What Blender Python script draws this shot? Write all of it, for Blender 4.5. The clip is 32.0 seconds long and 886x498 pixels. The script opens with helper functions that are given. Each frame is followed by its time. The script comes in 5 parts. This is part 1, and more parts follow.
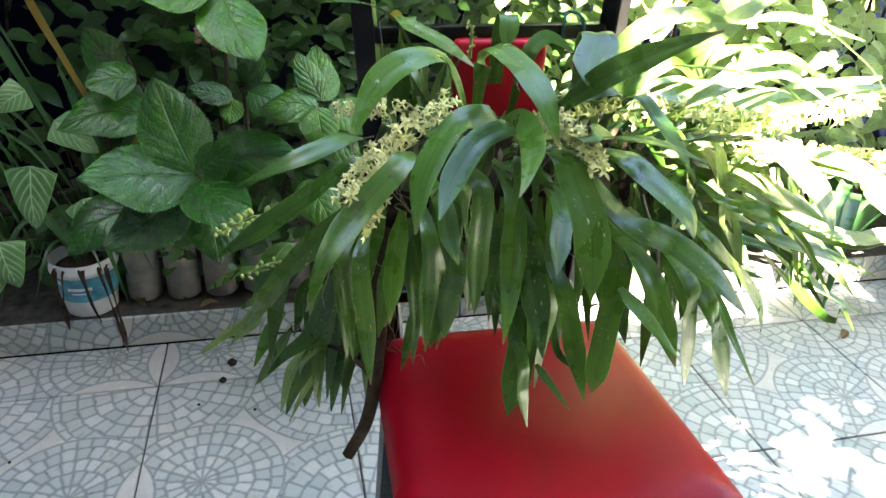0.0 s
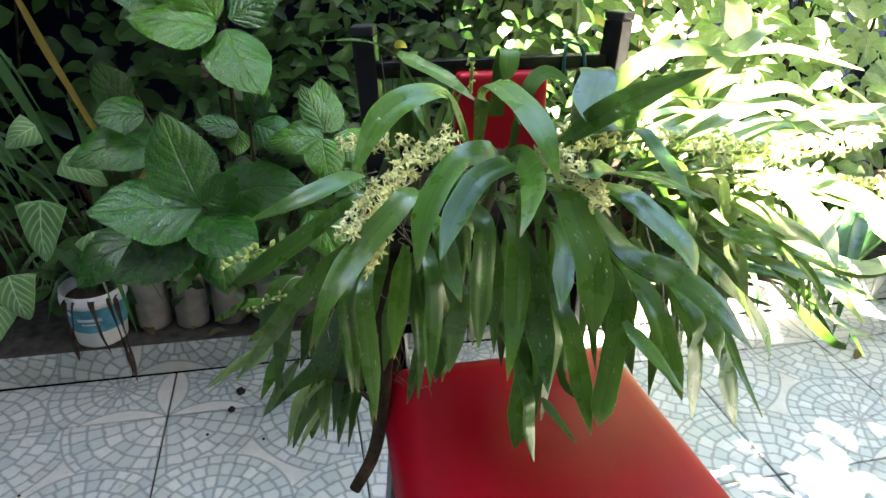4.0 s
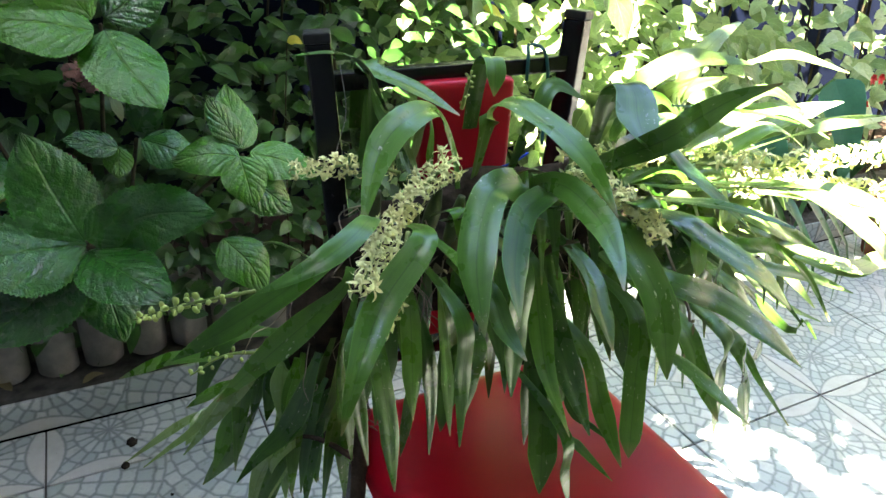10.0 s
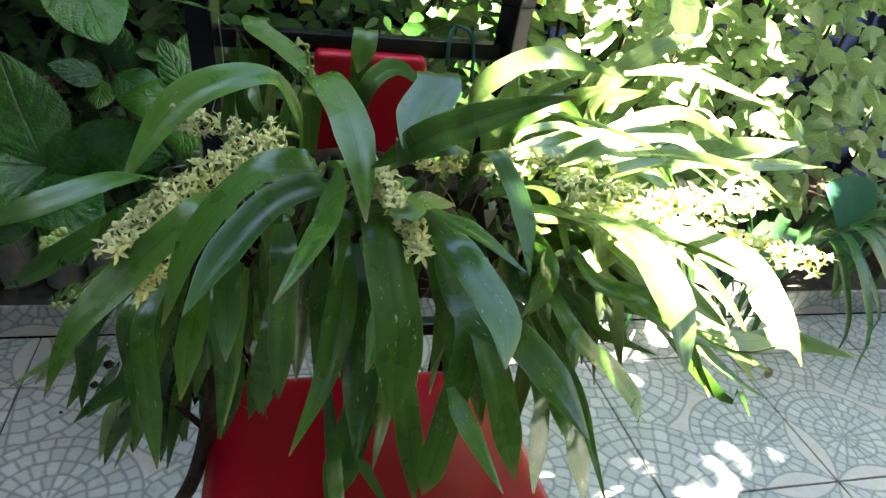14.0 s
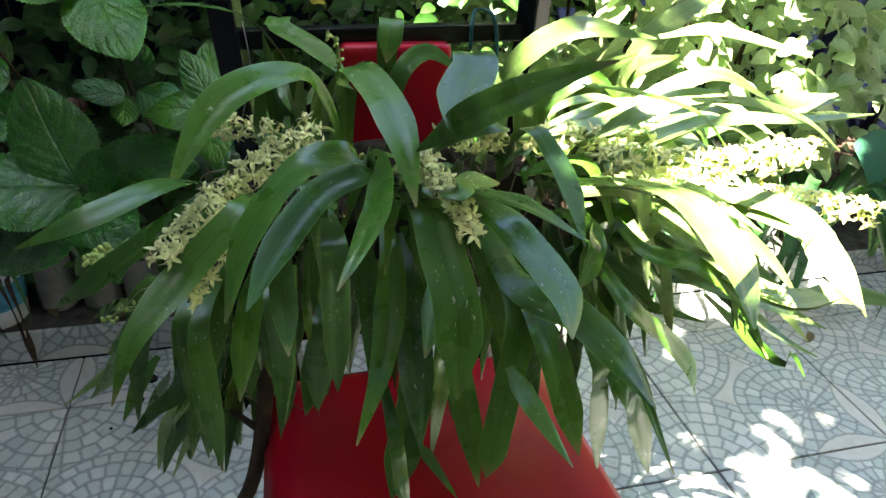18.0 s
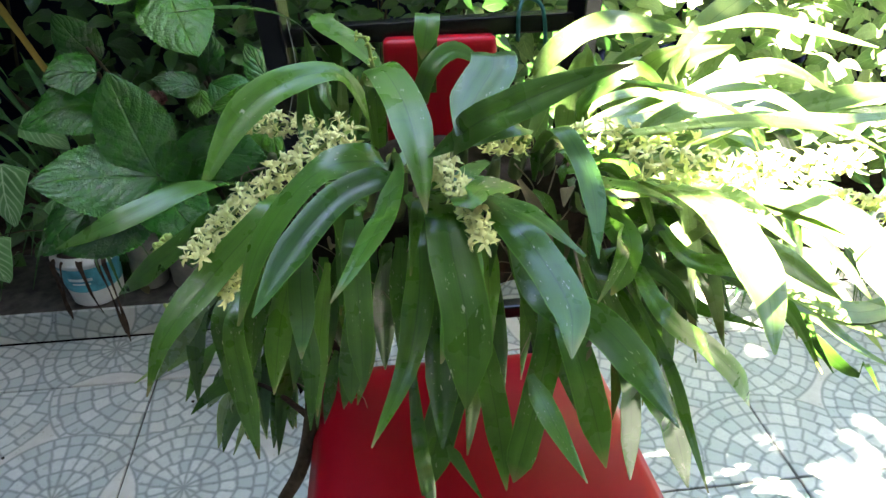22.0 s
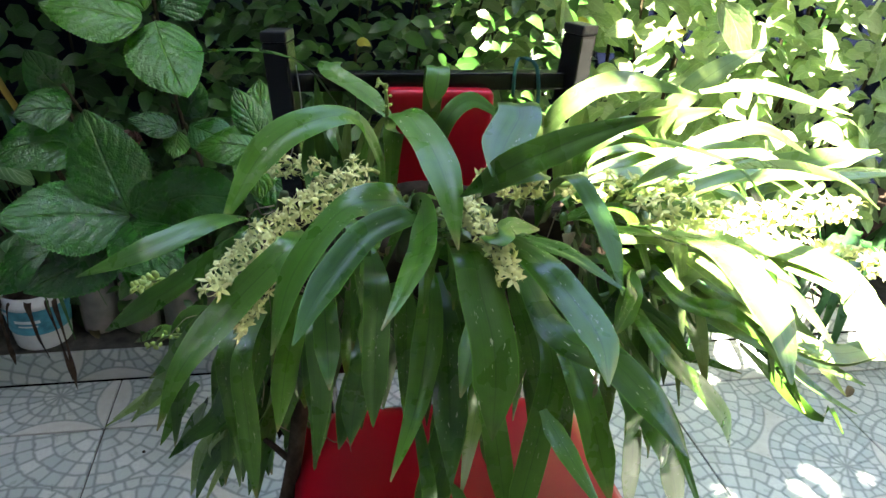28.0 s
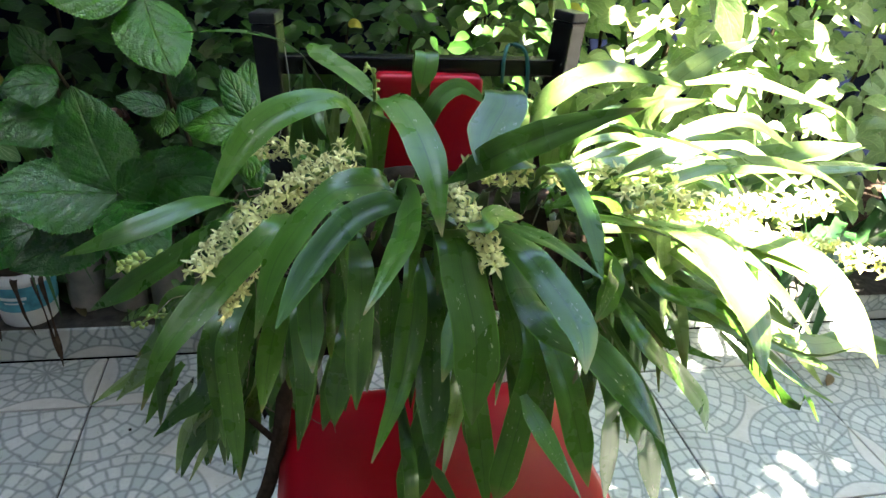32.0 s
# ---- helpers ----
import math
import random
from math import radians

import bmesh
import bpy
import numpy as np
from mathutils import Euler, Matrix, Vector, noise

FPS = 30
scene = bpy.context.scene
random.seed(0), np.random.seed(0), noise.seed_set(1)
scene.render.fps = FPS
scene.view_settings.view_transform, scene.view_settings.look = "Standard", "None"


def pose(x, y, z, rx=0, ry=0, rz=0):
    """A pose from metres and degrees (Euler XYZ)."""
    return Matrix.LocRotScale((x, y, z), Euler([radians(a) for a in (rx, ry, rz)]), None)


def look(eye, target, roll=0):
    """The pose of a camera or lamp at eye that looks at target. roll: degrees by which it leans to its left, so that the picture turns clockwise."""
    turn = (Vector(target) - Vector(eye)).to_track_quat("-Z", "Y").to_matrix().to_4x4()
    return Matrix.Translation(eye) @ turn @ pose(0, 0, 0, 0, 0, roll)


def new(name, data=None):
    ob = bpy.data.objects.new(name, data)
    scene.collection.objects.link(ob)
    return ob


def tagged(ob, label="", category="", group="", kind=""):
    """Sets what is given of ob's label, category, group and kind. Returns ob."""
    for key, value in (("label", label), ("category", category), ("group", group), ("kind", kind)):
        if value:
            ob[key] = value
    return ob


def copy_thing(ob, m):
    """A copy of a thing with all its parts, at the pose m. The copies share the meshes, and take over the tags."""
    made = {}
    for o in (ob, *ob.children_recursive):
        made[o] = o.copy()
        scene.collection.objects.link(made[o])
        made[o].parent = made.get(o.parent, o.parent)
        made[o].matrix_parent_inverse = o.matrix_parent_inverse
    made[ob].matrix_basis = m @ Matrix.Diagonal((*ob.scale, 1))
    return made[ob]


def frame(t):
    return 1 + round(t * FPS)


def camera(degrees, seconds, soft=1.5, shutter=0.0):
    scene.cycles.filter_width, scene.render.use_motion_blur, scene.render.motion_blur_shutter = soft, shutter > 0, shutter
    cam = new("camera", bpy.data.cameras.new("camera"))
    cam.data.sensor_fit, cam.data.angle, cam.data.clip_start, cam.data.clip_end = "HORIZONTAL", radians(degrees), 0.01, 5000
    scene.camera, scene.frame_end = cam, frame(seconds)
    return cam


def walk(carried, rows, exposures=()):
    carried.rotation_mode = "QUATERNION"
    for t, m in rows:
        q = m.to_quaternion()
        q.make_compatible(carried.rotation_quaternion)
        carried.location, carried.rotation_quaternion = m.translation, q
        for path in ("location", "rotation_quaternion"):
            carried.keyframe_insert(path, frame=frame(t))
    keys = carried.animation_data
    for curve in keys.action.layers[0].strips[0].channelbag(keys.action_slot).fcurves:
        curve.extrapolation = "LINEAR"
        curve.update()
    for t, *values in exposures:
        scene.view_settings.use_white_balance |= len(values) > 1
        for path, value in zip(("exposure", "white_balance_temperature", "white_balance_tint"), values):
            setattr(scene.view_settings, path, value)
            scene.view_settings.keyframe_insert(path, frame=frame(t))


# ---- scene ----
cam = camera(66.0, 32.0)
PATH = [
    (0, (0.1, 0.288, 1.12), (0.519, 1.996, 0.168), 2.8),
    (0.5, (0.1, 0.291, 1.134), (0.575, 2.006, 0.221), 2.1),
    (1, (0.096, 0.287, 1.136), (0.531, 2.029, 0.255), 2.0),
    (1.5, (0.093, 0.273, 1.133), (0.506, 2.003, 0.219), 2.2),
    (2, (0.095, 0.265, 1.134), (0.495, 2.007, 0.236), 1.9),
    (2.5, (0.104, 0.268, 1.137), (0.503, 2.011, 0.241), 1.4),
    (4.5, (0.109, 0.304, 1.134), (0.504, 2.039, 0.221), 1.6),
    (5, (0.113, 0.315, 1.131), (0.522, 2.04, 0.205), 2.0),
    (5.5, (0.118, 0.322, 1.134), (0.548, 2.043, 0.211), 2.1),
    (6, (0.114, 0.316, 1.138), (0.543, 2.054, 0.247), 2.2),
    (6.5, (0.114, 0.321, 1.139), (0.53, 2.063, 0.248), 2.9),
    (7, (0.098, 0.308, 1.14), (0.505, 2.047, 0.24), 3.5),
    (7.5, (0.068, 0.296, 1.142), (0.527, 2.022, 0.243), 4.6),
    (8, (0.017, 0.292, 1.156), (0.597, 1.992, 0.278), 3.9),
    (8.5, (-0.036, 0.296, 1.164), (0.675, 1.979, 0.35), 4.4),
    (9, (-0.082, 0.302, 1.168), (0.702, 1.969, 0.389), 4.0),
    (9.5, (-0.05, 0.365, 1.148), (0.74, 1.978, 0.268), 3.4),
    (10, (-0.028, 0.455, 1.141), (0.811, 2.011, 0.205), 3.6),
    (10.5, (-0.02, 0.484, 1.167), (0.777, 2.077, 0.257), 5.2),
    (11, (-0.009, 0.49, 1.206), (0.879, 2.052, 0.329), 6.7),
    (11.5, (0.047, 0.564, 1.186), (0.965, 1.963, 0.091), 8.7),
    (12, (0.136, 0.631, 1.098), (0.836, 1.895, -0.285), 11.4),
    (12.5, (0.218, 0.64, 1.132), (0.787, 1.805, -0.391), 8.6),
    (13, (0.298, 0.519, 1.151), (0.466, 1.902, -0.284), 3.2),
    (13.5, (0.319, 0.453, 1.163), (0.591, 2.025, -0.043), 3.8),
    (14, (0.267, 0.416, 1.145), (0.779, 2.067, 0.139), 8.9),
    (14.5, (0.245, 0.431, 1.139), (0.763, 2.064, 0.107), 3.6),
    (16.5, (0.218, 0.398, 1.149), (0.6, 2.117, 0.2), 2.6),
    (17, (0.232, 0.399, 1.142), (0.627, 2.097, 0.162), 3.2),
    (17.5, (0.249, 0.414, 1.136), (0.774, 2.08, 0.162), 4.3),
    (18, (0.244, 0.417, 1.133), (0.7, 2.073, 0.109), 3.3),
    (18.5, (0.247, 0.416, 1.131), (0.763, 2.078, 0.144), 4.8),
    (19, (0.252, 0.414, 1.137), (0.776, 2.075, 0.154), 4.2),
    (19.5, (0.256, 0.411, 1.138), (0.775, 2.094, 0.191), 4.1),
    (20, (0.26, 0.404, 1.139), (0.757, 2.09, 0.185), 3.6),
    (20.5, (0.263, 0.402, 1.13), (0.757, 2.073, 0.148), 3.9),
    (21, (0.265, 0.409, 1.124), (0.76, 2.062, 0.113), 5.2),
    (21.5, (0.289, 0.42, 1.142), (0.602, 2.037, 0.008), 0.3),
    (22, (0.304, 0.424, 1.148), (0.488, 2.095, 0.064), -0.6),
    (22.5, (0.3, 0.412, 1.146), (0.386, 2.066, 0.026), -1.1),
    (23, (0.28, 0.436, 1.133), (0.531, 2.045, -0.028), 1.1),
    (23.5, (0.253, 0.447, 1.122), (0.612, 2.028, -0.049), 3.6),
    (24, (0.239, 0.446, 1.126), (0.684, 2.047, 0.014), 6.7),
    (24.5, (0.241, 0.447, 1.127), (0.671, 2.052, 0.014), 6.1),
    (26.5, (0.252, 0.426, 1.138), (0.651, 2.013, -0.013), 3.6),
    (27, (0.244, 0.418, 1.142), (0.647, 2.093, 0.127), 4.4),
    (27.5, (0.236, 0.409, 1.147), (0.616, 2.134, 0.209), 4.0),
    (28, (0.234, 0.408, 1.145), (0.607, 2.134, 0.206), 3.8),
    (28.5, (0.234, 0.407, 1.138), (0.606, 2.117, 0.169), 4.3),
    (29, (0.232, 0.405, 1.139), (0.603, 2.111, 0.164), 4.3),
    (29.5, (0.228, 0.409, 1.141), (0.582, 2.105, 0.142), 4.1),
    (30, (0.225, 0.412, 1.144), (0.544, 2.082, 0.09), 3.0),
    (30.5, (0.224, 0.414, 1.14), (0.565, 2.091, 0.106), 4.0),
    (31, (0.229, 0.413, 1.137), (0.596, 2.09, 0.11), 5.1),
    (31.5, (0.236, 0.408, 1.141), (0.64, 2.094, 0.145), 5.4),
    (32, (0.238, 0.404, 1.15), (0.637, 2.101, 0.169), 5.3),
]
# stops, kelvin and tint of the camera's own exposure
EXPOSURES = [
    (0.0, 5.52, 7200, 15), (0.8, 5.48, 7200, 15), (2.5, 5.46, 7200, 15), (7.5, 5.57, 7200, 15), (9.0, 5.20, 7100, 13), (10.5, 5.20, 7000, 10), (11.5, 4.79, 7000, 10), (12.3, 5.55, 7000, 10),
    (13.0, 5.55, 7000, 10), (13.9, 4.70, 7000, 10), (17.0, 4.87, 7000, 10), (19.0, 4.39, 7000, 10), (21.0, 4.57, 7000, 10), (22.0, 5.22, 7000, 10), (23.0, 5.58, 7000, 10),
    (24.5, 5.26, 7000, 10), (27.0, 5.02, 7000, 10), (28.0, 5.02, 7000, 10), (31.0, 5.25, 7000, 10), (32.0, 4.97, 7000, 10),
]
walk(cam, [(t, look(eye, target, roll)) for t, eye, target, roll in PATH], EXPOSURES)

L = 0.456                      # floor tile, joint to joint
GX, GY = -0.252, 1.250         # a joint crossing of the floor grid
CURB_Y, CURB_Z = 1.884, 0.092

# ---- light ----
world = bpy.data.worlds.new("sky")
scene.world = world
world.use_nodes = True
sky = world.node_tree.nodes.new("ShaderNodeTexSky")
sky.sky_type, sky.sun_disc = "NISHITA", False
sky.sun_elevation, sky.sun_rotation = radians(62), radians(238)
world.node_tree.nodes["Background"].inputs["Strength"].default_value = 0.10
world.node_tree.links.new(sky.outputs[0], world.node_tree.nodes["Background"].inputs["Color"])
sun = new("sun", bpy.data.lights.new("sun", "SUN"))
sun.data.energy, sun.data.angle, sun.data.color = 5.4, radians(0.55), (1.0, 0.94, 0.84)
sun.matrix_world = look((0, 0, 6), (0.40, 0.25, 5.0))


# ---- materials ----
class Nodes:
    """A short hand for a node material."""

    def __init__(self, name, rough=0.5, metal=0.0):
        self.mat = bpy.data.materials.new(name)
        self.mat.use_nodes = True
        self.tree = self.mat.node_tree
        self.bsdf = self.tree.nodes["Principled BSDF"]
        self.bsdf.inputs["Roughness"].default_value, self.bsdf.inputs["Metallic"].default_value = rough, metal

    def node(self, kind, **inputs):
        n = self.tree.nodes.new("ShaderNode" + kind)
        for k, v in inputs.items():
            self.put(n.inputs[k.replace("_", " ")], v)
        return n

    def put(self, socket, v):
        if isinstance(v, bpy.types.NodeSocket):
            self.tree.links.new(v, socket)
        else:
            socket.default_value = v

    def math(self, op, a, b=0.0, c=0.0):
        n = self.tree.nodes.new("ShaderNodeMath")
        n.operation = op
        for i, v in enumerate((a, b, c)):
            self.put(n.inputs[i], v)
        return n.outputs[0]

    def mix(self, fac, a, b, blend="MIX"):
        n = self.tree.nodes.new("ShaderNodeMix")
        n.data_type, n.blend_type = "RGBA", blend
        self.put(n.inputs[0], fac)
        self.put(n.inputs[6], a if isinstance(a, bpy.types.NodeSocket) else (*a, 1))
        self.put(n.inputs[7], b if isinstance(b, bpy.types.NodeSocket) else (*b, 1))
        return n.outputs[2]

    def noise(self, scale, vec=None, detail=3.0, rough=0.55):
        n = self.node("TexNoise", Scale=scale, Detail=detail, Roughness=rough)
        if vec is not None:
            self.put(n.inputs["Vector"], vec)
        return n.outputs["Fac"]

    def ramp(self, fac, lo, hi, a=0.0, b=1.0):
        n = self.tree.nodes.new("ShaderNodeMapRange")
        for i, v in enumerate((fac, lo, hi, a, b)):
            self.put(n.inputs[i], v)
        return n.outputs[0]

    def coords(self, which="Object"):
        return self.tree.nodes.new("ShaderNodeTexCoord").outputs[which]

    def split(self, v):
        n = self.node("SeparateXYZ")
        self.put(n.inputs[0], v)
        return n.outputs

    def join(self, x, y, z=0.0):
        n = self.node("CombineXYZ")
        for i, v in enumerate((x, y, z)):
            self.put(n.inputs[i], v)
        return n.outputs[0]

    def rand(self):
        return self.tree.nodes.new("ShaderNodeObjectInfo").outputs["Random"]

    def island(self):
        return self.tree.nodes.new("ShaderNodeNewGeometry").outputs["Random Per Island"]

    def bump(self, height, strength=0.3, distance=0.002):
        n = self.node("Bump", Strength=strength, Distance=distance, Height=height)
        self.put(self.bsdf.inputs["Normal"], n.outputs[0])
        return n.outputs[0]

    def color(self, v):
        self.put(self.bsdf.inputs["Base Color"], v if isinstance(v, bpy.types.NodeSocket) else (*v, 1))

    def rough(self, v):
        self.put(self.bsdf.inputs["Roughness"], v)

    def translucent(self, col, share, normal=None):
        out = self.tree.nodes["Material Output"]
        t = self.node("BsdfTranslucent")
        self.put(t.inputs["Color"], col if isinstance(col, bpy.types.NodeSocket) else (*col, 1))
        m = self.node("MixShader")
        m.inputs[0].default_value = share
        self.tree.links.new(self.bsdf.outputs[0], m.inputs[1])
        self.tree.links.new(t.outputs[0], m.inputs[2])
        self.tree.links.new(m.outputs[0], out.inputs["Surface"])


def leaf_material(name, deep, light, rough=0.34, veins=0, share=0.28, per_island=False, scars=0.0, quilt=0.25, vein_col=None, dry=0.0, gloss=0.5, vein_mix=0.42, vein_width=0.07):
    """A leaf: u runs across from -1 to 1, v from the base to the tip."""
    n = Nodes(name, rough)
    u, v, _ = n.split(n.coords("UV"))
    au = n.math("ABSOLUTE", u)
    pick = n.island() if per_island else n.rand()
    obj = n.coords("Object")
    col = n.mix(n.ramp(pick, 0, 1), deep, light)
    col = n.mix(n.ramp(n.noise(22, obj, 4), 0.35, 0.75, 0, 0.55), col, light)
    col = n.mix(n.ramp(n.noise(90, obj, 2), 0.5, 0.8, 0, 0.3), col, tuple(0.55 * c for c in deep))
    mid = n.ramp(au, 0.0, 0.055, 1, 0)
    if veins:
        s = n.math("SUBTRACT", n.math("MULTIPLY", v, veins), n.math("MULTIPLY", au, 2.6))
        s = n.math("ABSOLUTE", n.math("SUBTRACT", n.math("FRACT", s), 0.5))
        side = n.ramp(s, 0.0, vein_width, 1, 0)
        side = n.math("MULTIPLY", side, n.ramp(au, 0.6, 1.0, 1, 0.25))
        line = n.math("MAXIMUM", mid, n.math("MULTIPLY", side, 0.65))
        net = n.node("TexVoronoi", Scale=150.0)
        net.feature = "DISTANCE_TO_EDGE"
        n.put(net.inputs["Vector"], obj)
        quilted = n.math("ADD", n.ramp(s, 0.0, 0.3, 0, 0.35), n.ramp(net.outputs["Distance"], 0.0, 0.25, 0, 0.2))
        height = n.math("ADD", quilted, n.math("MULTIPLY", n.noise(130, obj, 3), 0.9))
        height = n.math("SUBTRACT", height, n.math("MULTIPLY", mid, 0.8))
        col = n.mix(n.math("MULTIPLY", line, vein_mix), col, vein_col or tuple(min(1, 1.9 * c) for c in light))
        # paler margin: light caught by the leaf teeth, put into the colour
        col = n.mix(n.ramp(au, 0.95, 0.99, 0, 0.4), col, tuple(min(1, 2.2 * c + 0.02) for c in light))
    else:
        stripe = n.noise(1.0, n.join(n.math("MULTIPLY", u, 16), n.math("MULTIPLY", v, 1.2), n.math("MULTIPLY", pick, 40)), 3)
        col = n.mix(n.ramp(stripe, 0.35, 0.7, 0, 0.25), col, light)
        col = n.mix(n.math("MULTIPLY", mid, 0.5), col, tuple(0.5 * c for c in deep))
        lines = n.noise(1.0, n.join(n.math("MULTIPLY", u, 46), n.math("MULTIPLY", v, 0.8), n.math("MULTIPLY", pick, 17)), 1)
        col = n.mix(n.ramp(lines, 0.5, 0.75, 0, 0.22), col, tuple(0.45 * c for c in deep))
        col = n.mix(n.ramp(au, 0.93, 0.99, 0, 0.45), col, tuple(min(1, 1.8 * c + 0.02) for c in light))
        height = n.math("SUBTRACT", n.math("ADD", n.math("MULTIPLY", stripe, 0.5), n.math("MULTIPLY", lines, 0.5)), mid)
    if scars:
        along = n.join(n.math("MULTIPLY", u, 5.0), n.math("MULTIPLY", v, 26.0), n.math("MULTIPLY", pick, 90))
        sc = n.noise(1.0, along, 3, 0.7)
        mask = n.math("MULTIPLY", n.ramp(sc, 0.65, 0.67), n.ramp(n.noise(14, obj, 1), 0.54, 0.57))
        col = n.mix(n.math("MULTIPLY", mask, scars), col, (0.55, 0.55, 0.42))
    if dry:
        edge = n.math("MULTIPLY", n.ramp(v, 0.93, 1.0), n.ramp(pick, 0.4, 0.6))
        col = n.mix(n.math("MULTIPLY", edge, dry), col, (0.24, 0.17, 0.07))
    n.color(col)
    n.rough(n.ramp(n.noise(30, obj, 3), 0.3, 0.7, rough - 0.07, rough + 0.1))
    n.bump(height, quilt if veins else 0.05, 0.0015 if not veins else 0.0022)
    n.bsdf.inputs["Specular IOR Level"].default_value = gloss
    n.translucent(n.mix(0.55, col, (0.32, 0.42, 0.17)), share)
    return n.mat


M = {}
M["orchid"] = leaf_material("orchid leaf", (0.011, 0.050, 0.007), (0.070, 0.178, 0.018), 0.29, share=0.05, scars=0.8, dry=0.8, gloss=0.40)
# paler tone for young leaves, also sunlight painted onto the right flank
M["orchid_young_lit"] = leaf_material("young orchid leaf and painted sunlit tone", (0.08, 0.19, 0.03), (0.27, 0.39, 0.13), 0.28, share=0.28, scars=0.5, dry=0.5, gloss=0.6)
M["hydrangea"] = leaf_material("hydrangea leaf", (0.006, 0.056, 0.005), (0.024, 0.130, 0.010), 0.25, veins=6.5, share=0.07, quilt=0.9, gloss=0.6, vein_mix=0.45, vein_width=0.05, vein_col=(0.085, 0.21, 0.05))
M["hydrangea_young"] = leaf_material("young hydrangea leaf", (0.028, 0.135, 0.007), (0.064, 0.215, 0.014), 0.26, veins=6.5, share=0.15, quilt=0.9, gloss=0.5, vein_mix=0.55, vein_width=0.045, vein_col=(0.16, 0.32, 0.06))
M["mottled_leaf"] = leaf_material("mottled pale leaf", (0.05, 0.13, 0.02), (0.30, 0.38, 0.16), 0.4, veins=6.5, share=0.2, quilt=0.4, gloss=0.3, vein_mix=0.7, vein_width=0.06)
M["syngonium"] = leaf_material("arrowhead leaf", (0.04, 0.15, 0.035), (0.16, 0.34, 0.12), 0.36, veins=6, share=0.2, vein_col=(0.5, 0.66, 0.4), vein_mix=0.95, vein_width=0.2)
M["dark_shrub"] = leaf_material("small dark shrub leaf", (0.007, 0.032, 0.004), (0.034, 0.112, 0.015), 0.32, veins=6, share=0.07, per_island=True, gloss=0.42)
# pale tones that put part of the sun into the leaf colour
M["sunny_shrub"] = leaf_material("glossy vine leaf painted sunlit", (0.10, 0.22, 0.06), (0.40, 0.52, 0.24), 0.3, veins=5, share=0.35, per_island=True)
M["sunny_leaf"] = leaf_material("glossy vine leaf painted sunlit, apart", (0.10, 0.22, 0.06), (0.40, 0.52, 0.24), 0.3, veins=5, share=0.35)
M["strap"] = leaf_material("strap leaf", (0.018, 0.07, 0.018), (0.045, 0.15, 0.04), 0.3, share=0.18)
M["taro"] = leaf_material("taro leaf", (0.022, 0.10, 0.055), (0.04, 0.15, 0.085), 0.45, veins=5, share=0.1, vein_col=(0.06, 0.15, 0.09), gloss=0.25)
M["dry_leaf"] = leaf_material("yellowed leaf", (0.20, 0.13, 0.025), (0.36, 0.26, 0.04), 0.55, share=0.3)
M["dry_sheath"] = leaf_material("dry sheath", (0.05, 0.035, 0.018), (0.22, 0.17, 0.09), 0.7, share=0.2, gloss=0.2)
M["yellow_leaf"] = leaf_material("yellow leaf", (0.55, 0.5, 0.05), (0.7, 0.66, 0.1), 0.5, share=0.3)


def plain(name, base, rough=0.6, metal=0.0, vary=0.25, scale=18.0, bump=0.2, fine=160.0, spec=0.3):
    """A surface with grain and blotches at two scales."""
    n = Nodes(name, rough, metal)
    obj = n.coords("Object")
    col = n.mix(n.ramp(n.noise(scale, obj, 5), 0.3, 0.7), tuple(c * (1 - vary) for c in base), tuple(min(1, c * (1 + vary)) for c in base))
    n.bsdf.inputs["Specular IOR Level"].default_value = spec
    n.color(col)
    n.rough(n.ramp(n.noise(scale * 2.3, obj, 3), 0.3, 0.7, max(0.05, rough - 0.08), min(1, rough + 0.08)))
    n.bump(n.noise(fine, obj, 3), bump, 0.002)
    return n.mat


M["flower"] = plain("pale yellow petal", (0.88, 0.85, 0.40), 0.55, vary=0.18, scale=60, bump=0.1)
M["spike"] = plain("green flower stalk", (0.22, 0.30, 0.08), 0.5, vary=0.3, scale=40)
M["bud"] = plain("green bud", (0.35, 0.45, 0.12), 0.5, vary=0.25, scale=40)
M["root"] = plain("dry orchid root", (0.23, 0.19, 0.14), 0.85, vary=0.5, scale=50, bump=0.5, spec=0.04)
M["moss"] = plain("root ball", (0.03, 0.023, 0.016), 0.95, vary=0.6, scale=45, bump=1.0, fine=90, spec=0.04)
M["bulb"] = plain("pseudobulb", (0.05, 0.075, 0.02), 0.5, vary=0.4, scale=40)
M["bark"] = plain("dark branch bark", (0.045, 0.032, 0.022), 0.9, vary=0.5, scale=60, bump=0.9, fine=120, spec=0.04)
M["stem"] = plain("woody stem", (0.04, 0.034, 0.02), 0.8, vary=0.4, scale=50, bump=0.5, spec=0.04)
M["green_stem"] = plain("green stem", (0.10, 0.20, 0.05), 0.5, vary=0.3, scale=50)
M["concrete"] = plain("grey concrete", (0.23, 0.215, 0.185), 0.9, vary=0.35, scale=14, bump=0.7, fine=110)
M["mortar"] = plain("dirty grout", (0.075, 0.07, 0.06), 0.95, vary=0.45, scale=30, bump=0.6, spec=0.04)
M["soil"] = plain("dark soil", (0.035, 0.025, 0.018), 0.98, vary=0.6, scale=25, bump=1.0, fine=60, spec=0.04)
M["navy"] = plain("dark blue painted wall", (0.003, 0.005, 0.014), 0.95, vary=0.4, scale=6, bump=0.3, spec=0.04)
M["house"] = plain("grey plaster wall", (0.17, 0.16, 0.145), 0.9, vary=0.15, scale=4, bump=0.3)
M["cap"] = plain("black plastic cap", (0.015, 0.015, 0.017), 0.4, vary=0.3, scale=60, bump=0.15)
